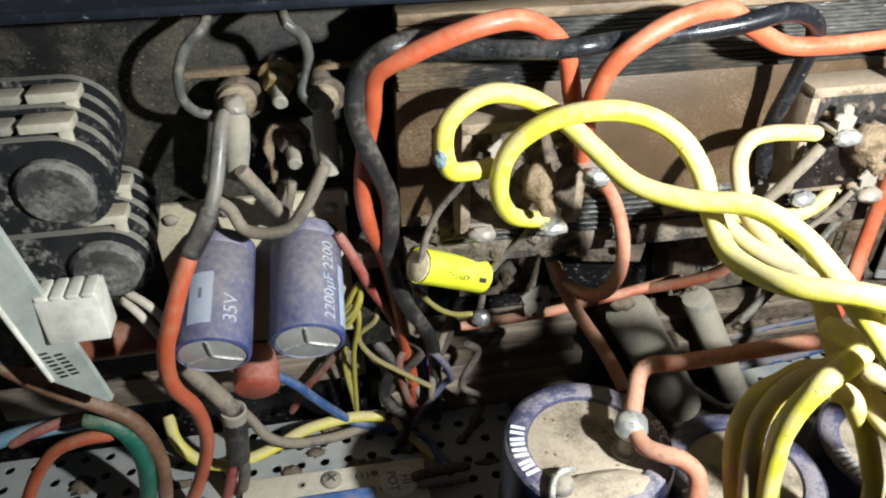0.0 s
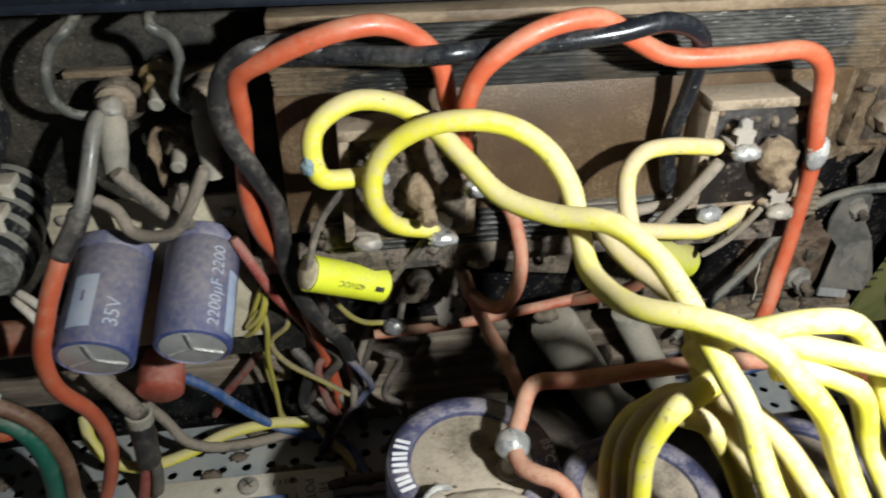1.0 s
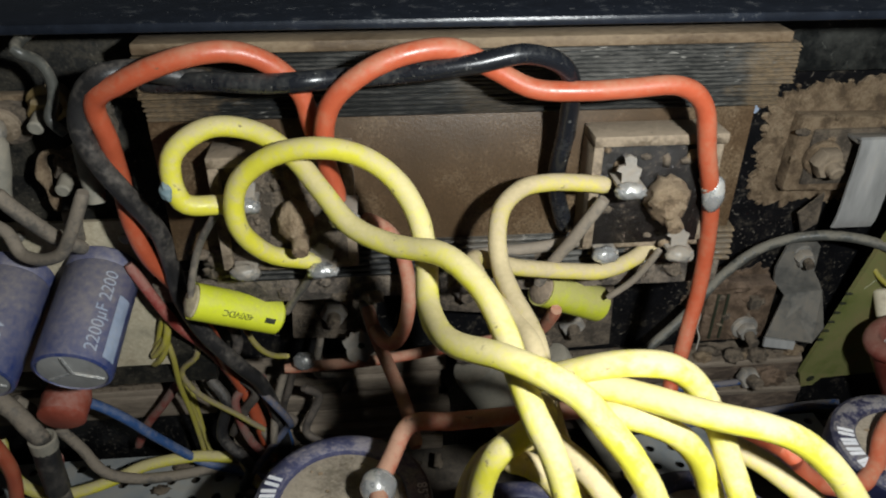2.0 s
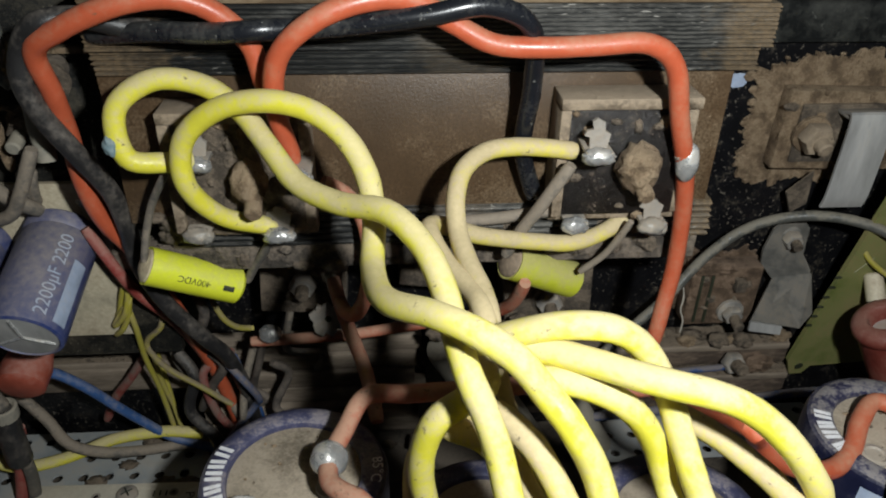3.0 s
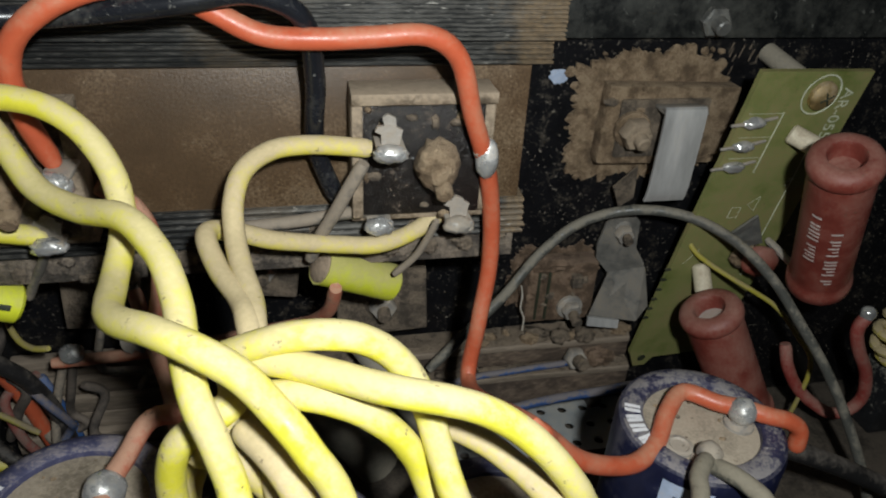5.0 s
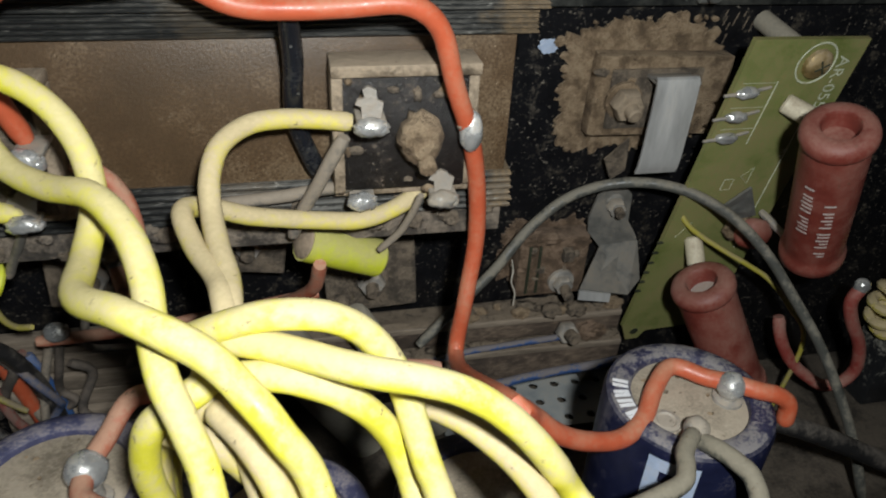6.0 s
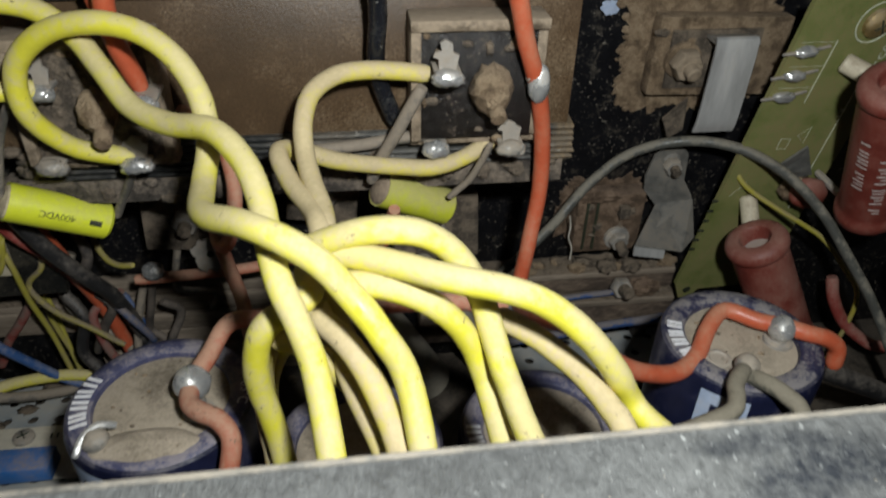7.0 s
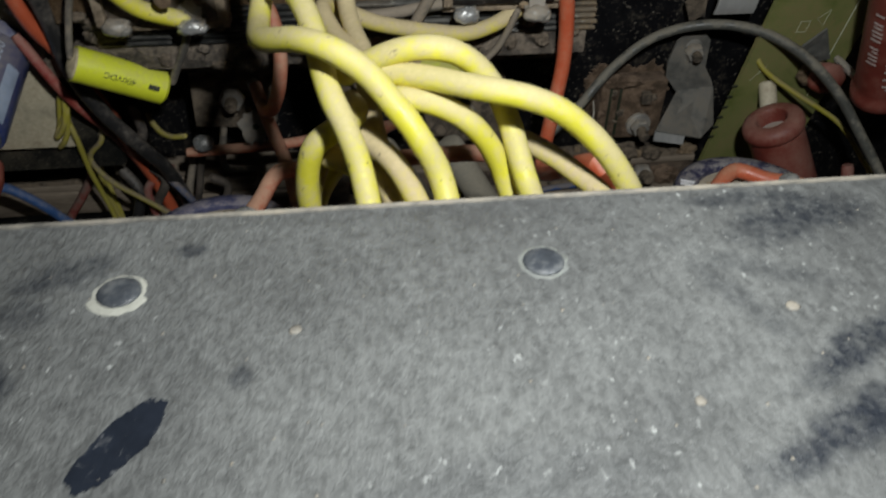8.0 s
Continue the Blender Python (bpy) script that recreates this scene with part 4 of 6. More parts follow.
for x, z in ((205, 47), (196, 47.5), (212, 36)):
    lone("dust_clump", lump((x, 201, z), (3.6, 2.8, 2.6), 0.5, freq=1.6, seed=x), DIRT_GREY, "clump of caked dust on the rail", "dust", at=(x, 201, z - 2), group="dust clumps")

def grime(x, y, z, a, b, c, m, seed):
    lone("grime", lump((x, y, z), (a, b, c), 0.6, freq=1.7, seed=seed), m, "uneven clump of grey caked dust and grime", "dust", at=(x, y, z - c), group="grime clumps")


spots = random.Random(5)
for k in range(16):        # along the lower edge of the heatsink
    x = spots.uniform(26, 84)
    grime(x, 166.8 - spots.random() * 1.5, spots.uniform(105, 121), spots.uniform(1.4, 3.4), spots.uniform(0.8, 2.0), spots.uniform(1.0, 2.4), DIRT_GREY if k % 3 else GRIME, k)
for k in range(16):
    grime(spots.uniform(95, 160), 166.6, spots.uniform(105, 118), spots.uniform(1.2, 3.0), spots.uniform(0.8, 1.8), spots.uniform(0.9, 2.0), DIRT_GREY, 40 + k)
for k in range(18):        # on the rails at the wall's foot
    grime(spots.uniform(165, 221), spots.uniform(201.5, 208), 46.2, spots.uniform(1.5, 4.5), spots.uniform(1.2, 3.0), spots.uniform(0.8, 2.2), DIRT_GREY if k % 2 else DIRT, 60 + k)
for k in range(16):
    grime(spots.uniform(132, 220), 199.0, 36.2, spots.uniform(1.5, 5), spots.uniform(1.0, 2.2), spots.uniform(0.6, 1.6), DIRT_GREY, 80 + k)
for k in range(18):        # on the perforated sheet
    grime(spots.uniform(-100, 90), spots.uniform(176, 206), 8.3, spots.uniform(1.5, 5), spots.uniform(1.2, 4), spots.uniform(0.5, 1.4), DIRT_GREY, 100 + k)
wire("blue_wire", [(150, 197, 33), (166.5, 197, 36), (176.3, 196.5, 37.2), (186.4, 196.5, 38), (196.5, 196.5, 38.7), (203.4, 198, 38.2), (211.9, 202, 34.3)], 1.15, BLUE_WORN, "worn blue cable lying along the dusty rail", group="blue wires")
wire("blue_wire", [(150, 190, 24), (175.6, 190, 26), (185.5, 190, 27.7), (197.7, 190, 29.2), (210.1, 190, 30.1), (221.3, 188, 33.5), (229.2, 184, 37.6)], 1.6, BLUE_WORN, "dark blue cable before the rails", group="blue wires")

tangle = random.Random(11)
RED_DULL, BLUE_DULL, YELLOW_DULL = (mat(n, c, 0.6, dust=0.6, up=0.6, dust_col=(0.16, 0.125, 0.10), patch=160) for n, c in (("dull_red_pvc", (0.24, 0.045, 0.035)), ("dull_blue_pvc", (0.03, 0.07, 0.17)), ("dull_yellow_pvc", (0.34, 0.29, 0.05))))
GREY_DARK = mat("dark_grey_dusty_pvc", (0.06, 0.052, 0.046), 0.6, dust=0.55, up=0.6, dust_col=(0.15, 0.12, 0.095), patch=160)
KINDS = ((GREY_DARK, "grey_wire", 1.6), (RED_DULL, "red_wire", 1.4), (GREY_WIRE, "grey_wire", 1.2), (GREY_DARK, "grey_wire", 1.4), (SLEEVE, "black_wire", 1.9), (YELLOW_DULL, "yellow_wire", 0.9), (GREY_DARK, "grey_wire", 1.3), (BLUE_DULL, "blue_wire", 1.2))
for k in range(8):
    m, nm, r = KINDS[k % len(KINDS)]
    x, y, z = tangle.uniform(8, 46), tangle.uniform(184, 198), tangle.uniform(52, 84)
    pts = [(x, y, z)]
    for i in range(5):
        x += tangle.uniform(-7, 11)
        y += tangle.uniform(-3.5, 4.0)
        z -= tangle.uniform(4, 14)
        pts.append((x, min(max(y, 182), 202), max(z, 10.5)))
    wire(nm, pts, r, m, "dusty hook-up wire in the tangle behind the capacitors", group="tangled hook-up wires")

# ---------------------------------------------------------------- large capacitors
def big_can(cx, cy, rot, label, top=78.0, r=21.0, rim=None):
    t = thing("large_capacitor", (cx, cy, 0), label, "capacitor", "large blue capacitors")
    part("sleeve", lathe((cx, cy, 0), (0, 0, 1), [(r - 0.6, 0), (r, 1), (r, top - 2.2), (r - 0.5, top - 0.6), (r - 1.6, top)], 64, close=False), CAP_NAVY, t, "dark violet-blue plastic sleeve")
    part("rim", lathe((cx, cy, top - 2.4), (0, 0, 1), [(r - 0.7, 1.6), (r - 1.4, 2.4), (r - 3.2, 2.75), (r - 5.2, 2.8), (r - 6.0, 2.3), (r - 6.3, 0.5)], 64, close=False), rim or CAP_RIM, t, "faded shrunk rim of the sleeve")
    part("end_disc", lathe((cx, cy, top - 3), (0, 0, 1), [(r - 6.1, 0), (r - 6.1, 1.6), (r - 6.7, 1.8)], 56), CAP_TOP, t, "tan dusty end disc")
    place = on_can((cx, cy, 0), (0, 0, 1), r, (math.cos(radians(rot)), math.sin(radians(rot)), 0))
    part("stripe", bar_on_can(place, 1, 12, 8, top - 2.6, 0.15, 8), PALE_BLUE_INK, t, "pale printed stripe")
    for k in range(3):
        part("print_bar", bar_on_can(place, 4.0, 9.0, top - 9 - 9 * k, top - 6 - 9 * k, 0.3, 4), CAP_NAVY, t)
    # pairs of white bars round the rim stand for the printed name
    for k, (deg, w) in enumerate(((-61, 0.0), (-52, 1.0), (-41, 0.9), (-29, 1.1), (-18, 0.9))):
        for side in ((-1, 1) if w else (0,)):
            a = radians(rot + deg)
            lean = 0.5 * side * (k % 2)
            q = []
            for rr, e in ((r - 5.3, -0.5), (r - 1.7, -0.5), (r - 1.7, 0.5), (r - 5.3, 0.5)):
                sway = (side * w + e * 0.95 + lean * (0.5 if rr > r - 3 else -0.5)) / rr
                q.append((cx + rr * math.cos(a + sway), cy + rr * math.sin(a + sway), top + 0.42))
            part("print_bar", sheet(q, (0, 0, 1), 0.1), WHITE_INK, t, smooth=False)
    return t


c1 = big_can(61.0, 124.2, 217, "large violet-blue capacitor with a tan dusty end and solder terminals")
big_can(104.2, 119.5, 250, "large blue capacitor half hidden under the yellow wires", 62.0)
big_can(150.0, 119.0, 235, "large blue capacitor under the yellow wires", 62.0)
c2 = big_can(198.0, 122.2, 216, "large violet-blue capacitor with a scuffed rim and an orange lead", 84.0, 19.4, CAP_RIM_WORN)
for t, top, pts in ((c1, 78, ((69.4, 120.6, 85.6), (50, 112.0, 79.5))), (c2, 84, ((207.0, 121.0, 87.0), (193.0, 110.8, 86.5)))):
    for k, p in enumerate(pts):
        part("terminal", lathe((p[0], p[1], top - 1.4), (0, 0, 1), [(3.6, 0), (3.4, 0.9), (2.2, 1.3), (1.5, p[2] - top + 1)], 24), TIN, t, "terminal ring and post")
        part("solder_joint", lump(p, (4.0, 4.0, 3.9) if k == 0 and top < 80 else (3.3, 3.3, 3.2) if k == 0 else (2.8, 2.8, 2.7), 0.08, seed=k + p[0], level=4), SOLDER if k == 0 else SOLDER_DULL, t, "round solder blob")
part("terminal_boot", lump((60, 110.8, 76.8), (11.5, 4.6, 3.8), 0.12, freq=0.7, seed=5, level=4), CAP_TOP, c1, "dust-covered flattened boot over the terminal")
part("bright_arc", tube([(46.5, 108.5, 78.8), (47.8, 111.8, 81), (50.5, 114, 82), (54, 114.6, 81)], 0.8, seg=8), SOLDER, c1, "thin bright arc at the terminal")
bits = random.Random(8)
for t, cx, cy, top, far in ((c1, 61.0, 124.2, 76.9, 13.6), (c2, 198.0, 122.2, 82.9, 12)):
    for k in range(16):
        a, q, e = bits.uniform(0, 6.28), bits.uniform(4, far), bits.uniform(0.25, 0.9)
        part("crumb", lump((cx + q * math.cos(a), cy + q * math.sin(a), top), (e, e * bits.uniform(0.5, 1), 0.35), 0.5, freq=1.6, level=2, seed=k), DIRT if k % 2 else DIRT_GREY, t, "crumb of dirt")
words("85°C", 3.4, lambda u, v, h: Vector((61.5 + (17.9 + v) * math.cos(-u / 17.9 - 0.05), 124.3 + (17.9 + v) * math.sin(-u / 17.9 - 0.05), 78.4 + h)), "lettering", WHITE_INK, c1, 0.25)
part("terminal", lathe((189.5, 116.5, 82.8), (0, 0, 1), [(3.2, 0), (3.2, 0.7), (2.3, 0.9), (1.9, 0.5)], 26), TIN, c2, "riveted ring")

# ---------------------------------------------------------------- rear wall, right: bolted transistors with clips
part("dust_patch", sheet(ragged(217, 123.8, 25, 20.0, 211.95, 0.18, 260, 3, 5), (0, -1, 0), 1.1), DIRT, back, "ragged square of caked brown dust", smooth=False)
part("dust_patch", sheet(ragged(194, 65.5, 15.5, 13, 211.95, 0.24, 220, 8, 4), (0, -1, 0), 1.0), RUST, back, "ragged patch of caked brown dust", smooth=False)
dusty = random.Random(21)
for k in range(46):        # crumbs along the ragged edge
    a = dusty.uniform(0, 2 * math.pi)
    q = (abs(math.cos(a)) ** 5 + abs(math.sin(a)) ** 5) ** -0.2 * dusty.uniform(0.86, 1.1)
    e = dusty.uniform(0.5, 1.7)
    part("crumb", lump((217 + 25 * math.cos(a) * q, 211.6, 123.8 + 20.0 * math.sin(a) * q), (e, 0.9, e * dusty.uniform(0.6, 1.2)), 0.5, freq=1.6, level=2, seed=k), DIRT, back, "crumb of caked dust")
t1 = thing("power_transistor", (219, 211, 112), "bolted transistor with a bent aluminium clip on the rear wall", "transistor", "bolted transistors")
part("body", box((200.5, 205.5, 110), (243.5, 211.4, 135), 0.7, rot=Matrix.Rotation(radians(1.5), 4, "Y")), DIRT, t1, "dust-caked flat body")
part("recess", box((205, 204.6, 113), (234, 206, 131.5), 0.5), DIRT_GREY, t1, "raised dusty cover")
part("washer", lathe((209.3, 204.6, 122.5), (0, -1, -0.05), [(5.8, 0), (5.7, 1.2), (4.8, 1.7)], 28), DIRT, t1, "dusty washer")
part("nut", hexnut((209.3, 203.4, 122.5), (0, -1, -0.1), 5.0, 5.0), CASE, t1, "dusty nut")
part("clip_lip", box((215.6, 197.2, 129.0), (229.4, 204.8, 130.2), 0.4), ALU_DULL, t1, "folded lip of the clip")
for k in range(9):
    part("crumb", lump((dusty.uniform(199, 238), 205, dusty.uniform(112, 135)), (dusty.uniform(0.8, 2.4), 1.0, dusty.uniform(0.7, 1.8)), 0.5, freq=1.6, level=2, seed=k + 60), DIRT if k % 2 else DIRT_GREY, t1, "crumb of caked dust")
part("stud", rod((209.5, 200, 121.8), (210, 195.5, 120.6), 2.3, 0.5), CASE, t1, "threaded stud")


def bent(pts, w, th, dirx=(1, 0, 0)):
    """A strip bent along a line, w wide."""
    bm, dx = bmesh.new(), Vector(dirx).normalized()
    rows = []
    line = glide(pts, 4)
    for i, p in enumerate(line):
        d = (line[min(i + 1, len(line) - 1)] - line[max(i - 1, 0)]).normalized()
        n = d.cross(dx).normalized() * th / 2
        ww = w[0] + (w[1] - w[0]) * i / (len(line) - 1) if isinstance(w, tuple) else w
        rows.append([bm.verts.new(p + dx * s * ww / 2 + n * k) for s, k in ((-1, -1), (1, -1), (1, 1), (-1, 1))])
    for a, b in zip(rows, rows[1:]):
        for j in range(4):
            bm.faces.new((a[j], a[(j + 1) % 4], b[(j + 1) % 4], b[j]))
    bm.faces.new(rows[0])
    bm.faces.new(rows[-1][::-1])
    return bm


part("clip", bent([(222.4, 203.5, 129.4), (221.8, 199, 131.0), (221.4, 196.4, 129.8), (220.9, 195.6, 117), (220.3, 195.2, 106), (220.1, 196, 102.2)], 13.2, 0.8), ALU, t1, "bent bright aluminium clip")
part("lead", sheet([(207, 204, 103), (214, 204, 110), (214.5, 204, 99), (210, 204, 96)], (0, 1, 0), 1), DIRT_GREY, t1, smooth=False)
t2 = thing("power_transistor", (193, 211, 52), "bolted transistor with a hooked clip low on the rear wall", "transistor", "bolted transistors")
part("body", box((183, 203.5, 52.5), (207, 211.4, 75.5), 0.7), RUST, t2, "dust-caked flat body")
for k in range(12):
    part("crumb", lump((dusty.uniform(182, 205), 203.4, dusty.uniform(54, 73)), (dusty.uniform(0.7, 2.2), 0.9, dusty.uniform(0.6, 1.6)), 0.5, freq=1.6, level=2, seed=k + 90), RUST if k % 2 else DIRT_GREY, t2, "crumb of caked dust")
part("washer", lathe((198.5, 203.4, 58.5), (0, -1, -0.05), [(4.6, 0), (4.5, 1.2), (3.8, 1.6)], 26), TIN, t2, "washer")
part("nut", hexnut((198.5, 202, 58.5), (0, -1, -0.1), 3.4, 3), TIN, t2, "hexagon nut")
part("stud", rod((198.5, 199.5, 58.2), (198.7, 194.5, 57.2), 1.8, 0.4), DIRT_GREY, t2, "threaded stud")
part("clip_tab", sheet([(208.4, 207.6, 88.4), (210.6, 207.6, 90.2), (218.6, 207.6, 90.4), (220.4, 207.6, 88.4), (220.8, 207.4, 78.5), (224.2, 206.2, 73.0), (224.6, 205.6, 70.6), (211.6, 205.6, 69.6), (206.8, 207.0, 75.5), (206.4, 207.4, 80.5)], (0, -1, -0.1), 0.9), CLIP_DARK, t2, "upright tab of the bent clip", smooth=False)
part("clip_plate", sheet([(211.4, 205.4, 69.8), (224.8, 205.4, 70.8), (225.6, 199.6, 58.4), (220.6, 196.6, 54.6), (202.6, 196.6, 58.8)], (0.05, -0.62, 0.78), 0.9), CLIP_DARK, t2, "flared plate of the clip", smooth=False)
part("clip_lip", sheet([(202.5, 196.4, 59.0), (214.0, 196.4, 56.6), (213.8, 196.0, 53.4), (202.4, 196.0, 55.6)], (0, -1, 0.1), 0.9), ALU, t2, "bright turned-down lip", smooth=False)
part("screw_washer", lathe((214.8, 208, 85), (0, -1, -0.1), [(4.2, 0), (4.1, 0.9), (3.4, 1.2)], 26), ALU_DULL, t2, "washer")
part("screw", hexnut((214.8, 207, 84.9), (0, -1, -0.1), 3.2, 3.6), TIN, t2, "hexagon nut")
part("screw_tip", rod((214.8, 204, 84.7), (214.6, 200.5, 84.2), 1.6, 0.4), DIRT_GREY, t2)
# the torch's reflection on the glossy wall, put in as a pale lump
lone("torch_glint", lump((186.8, 211.9, 136.6), (2.6, 0.5, 2.2), 0.5, freq=2, seed=4), PALE_BLUE_INK, "pale blue lump that stands for the torch's glint on the black paint", "paint chip", at=(186.5, 211.9, 136))

sb = thing("strip_bolt", (230, 208, 154), "grey dusty bolt in the glossy black strip", "bolt")
part("bolt_head", hexnut((230, 208.1, 154), (0, -1, -0.1), 4.6, 3.2), GREY_METAL, sb)
part("shank", rod((230, 205.5, 153.8), (230.4, 201.5, 152.8), 2.4, 0.5), GREY_METAL, sb, "threaded end")
rb = thing("rail_bolt", (201, 198, 40.3), "dusty grey nut and bolt on the brown rail", "bolt")
part("nut", hexnut((201, 198, 40.3), (0, -1, 0.3), 4.0, 4.0), TIN, rb)
part("shank", rod((201, 194.4, 41.5), (201.6, 190, 42.5), 2.3, 0.4), DIRT_GREY, rb, "threaded end")
part("crust", lump((211, 199, 38.3), (6, 3, 3.4), 0.5, freq=1.4, seed=3), RUST, rb, "orange-brown crust beside the nut")
tw = lone("thread", tube([(179.9, 202, 69.4), (180.7, 202, 64.8), (180.6, 202, 60.2), (182.2, 202, 55.8), (182.2, 202, 50.5)], 0.28, seg=6, wob=0.3), CREAM_WIRE, "loose white thread hanging beside the transistor", "thread", at=(182.2, 202, 50.5))
part("crust", lump((190, 203.6, 75.6), (7.5, 2.2, 2.4), 0.5, freq=1.5, seed=8), RUST, t2, "pale crust along the top edge")
part("nub", box((197.4, 200.5, 67.5), (201.0, 204, 71.8), 0.4), DIRT_GREY, t2, "short square nub")
for x in (186, 189.5):
    part("groove", box((x, 202.9, 54), (x + 0.9, 203.8, 74), 0.1), BLACK_INK, t2)
scratch = random.Random(12)
for k in range(9):         # pale scratches through the paint
    x, z, ln = 244 + scratch.uniform(-4, 14), 143 + scratch.uniform(-4, 4), scratch.uniform(1.5, 5)
    part("scratch", sheet([(x, 211.95, z), (x + 0.5, 211.95, z + 0.1), (x + 0.4 - 0.3 * ln, 211.95, z - ln), (x - 0.3 * ln, 211.95, z - ln)], (0, -1, 0), 0.12), DIRT_GREY, back, smooth=False)

# ---------------------------------------------------------------- green board with wire-wound resistors
TL, TR, BL = Vector((232.7, 182.9, 146.7)), Vector((270.9, 186.8, 145.1)), Vector((226.0, 203.2, 35.4))
ex, ez = (TR - TL) / (TR - TL).length, (TL - BL) / (TL - BL).length
ny = ex.cross(ez).normalized()
if ny.y > 0:
    ny = -ny
W_, H_ = (TR - TL).length, (TL - BL).length
gb = thing("green_board", BL, "leaning green circuit board with three soldered leads and a screw", "circuit board")


def onboard(u, v, h=0.0):
    return TL + ex * u - ez * v + ny * h


part("board", sheet([onboard(0, 0), onboard(W_, 0), onboard(W_, H_ + 5), onboard(11, H_ + 5), onboard(9, H_ + 9), onboard(4, H_ + 9), onboard(0, H_ + 1)], -ny, 1.6), PCB, gb, smooth=False)
sc = part("screw", lathe(onboard(23.6, 7.2, 0.1), ny, [(4.4, 0), (4.3, 1.2), (3.2, 2.2), (1.5, 2.6)], 28), BRASS, gb, "brassy screw in a printed ring")
for k in (0, 1):
    v = Vector((math.cos(0.5 + k * math.pi / 2), 0, math.sin(0.5 + k * math.pi / 2)))
    p = onboard(23.6, 7.2, 2.65)
    part("slot", tube([p - (ex * v.x + ez * v.z) * 2.2, p, p + (ex * v.x + ez * v.z) * 2.2], 0.35, seg=6, sub=1), BLACK_INK, sc)


def trace(pts, w=0.30, h=0.12, m=DULL_INK):
    part("printed_line", tube([onboard(u, v, h) for u, v in pts], w, seg=5, sub=1, flat=0.5), m, gb)


ring = [(23.6 + 6.2 * math.cos(a * math.pi / 12), 7.2 + 6.2 * math.sin(a * math.pi / 12)) for a in range(25)]
trace(ring)
for v in (15.6, 23.4, 30.6):
    trace([(2, v - 2.6), (13.5, v - 2.6)], 0.2)
    part("solder_joint", lump(onboard(4.6, v, 0.9), (3.6, 1.6, 1.7), 0.3, seed=v), SOLDER, gb, "pointed solder joint")
    part("lead", tube([onboard(-2.5, v + 1, 0.4), onboard(4, v, 0.7), onboard(12, v - 1.4, 0.3)], 0.55, seg=8, sub=3), TIN, gb, "bare lead")
trace([(13.7, 12.6), (13.7, 33.5)], 0.2)
trace([(29.8, 25), (31, 78)], 0.2)
trace([(12.5, 51), (12.5, 47), (16, 47), (16, 51), (12.5, 51)], 0.12)
trace([(18, 46), (21.5, 43), (21.5, 49), (18, 46)], 0.12)
trace([(4, 70), (8, 64)], 0.2)
words("AR-0553", 5.6, lambda u, v, h: onboard(32.6 + v, 15 + u, h), "lettering", DULL_INK, gb, 0.15)
words("R1", 3.4, lambda u, v, h: onboard(29.3 + v, 38 + u, h), "lettering", DULL_INK, gb, 0.15)
part("standoff", rod(onboard(23.6, 7.2, -1.4), onboard(23.6, 7.2, -26), 3.0, 0.4), CAN_GREY, gb)
part("flap", sheet([onboard(14, 60, 0.2), onboard(19.5, 47, 4), onboard(26, 58, 5), onboard(22, 64, 0.2)], ny, 0.8), GREY_METAL, gb, "dusty grey upright flap", smooth=False)
part("component", lump(onboard(25, 66, 2.4), (4.4, 2.6, 5.0), 0.35, freq=1.5, seed=2), DIRT, gb, "dusty small part")
for k in range(6):
    part("edge_pin", box(onboard(-0.6, 72 + 4.6 * k) - Vector((1.0, 0.4, 0.35)), onboard(-0.6, 72 + 4.6 * k) + Vector((1.0, 0.4, 0.35)), 0.1), BLACK_INK, gb)
part("slot_hole", lathe(onboard(6, H_ + 4.5, 0.05), ny, [(1.6, 0), (1.6, 0.2)], 16), BLACK_INK, gb)


def tube_resistor(p0, p1, r, label, bore=RES_BORE):
    """Wire-wound resistor: p0 its open end, p1 its foot."""
    t = thing("wirewound_resistor", p1, label, "resistor", "red wire-wound resistors")
    p0, p1 = Vector(p0), Vector(p1)
    ax, L = (p1 - p0).normalized(), (p1 - p0).length
    prof = [(r * 0.46, 9), (r * 0.46, 1.2), (r * 0.52, 0.3), (r * 0.62, 0), (r * 0.80, 0.3), (r * 0.94, 1.2), (r * 1.0, 2.6), (r * 1.0, 4.2), (r * 0.95, 5.3), (r * 0.90, 5.8)]
    n = 14
    for k in range(n):
        h = 6.2 + (L - 12.2) * k / n
        prof += [(r * 0.90, h), (r * 0.915, h + (L - 12) / n * 0.5)]
    prof += [(r * 0.92, L - 5.4), (r, L - 4.4), (r, L - 1.2), (r * 0.9, L)]
    body = part("body", lathe(p0, ax, prof, 40), RES_RED, t, "brick-red enamel, dusty on top")
    part("bore", lathe(p0 + ax * 5.5, ax, [(r * 0.47, 0), (r * 0.47, 0.6)], 26), bore, t, "end of the ceramic bore")
    return t, ax, L


R1A, R1B = Vector((243.6, 157, 134.0)), Vector((265.8, 173.8, 82.6))
r1, ax1, L1 = tube_resistor(R1A, R1B, 9.2, "brick-red tubular wire-wound resistor with white print beside the green board", RES_RED)
pl1 = on_can(R1A, ax1, 8.48, (-0.75, -0.62, 0.1))
glyph = random.Random(4)
for u, v0, n in ((-3.6, 22.0, 8), (2.2, 16.5, 7)):      # two rows of worn print, one bar a character
    for k in range(n):
        v, h = v0 + 3.2 * k, glyph.uniform(1.3, 1.7)
        part("print_bar", bar_on_can(pl1, u - h, u + h, v, v + 0.75, 0.15, 3), PRINT_PINK, r1)
        if k % 3:
            part("print_bar", bar_on_can(pl1, u - h, u + h * glyph.uniform(0.2, 1), v + 1.5, v + 2.2, 0.15, 3), PRINT_PINK, r1)
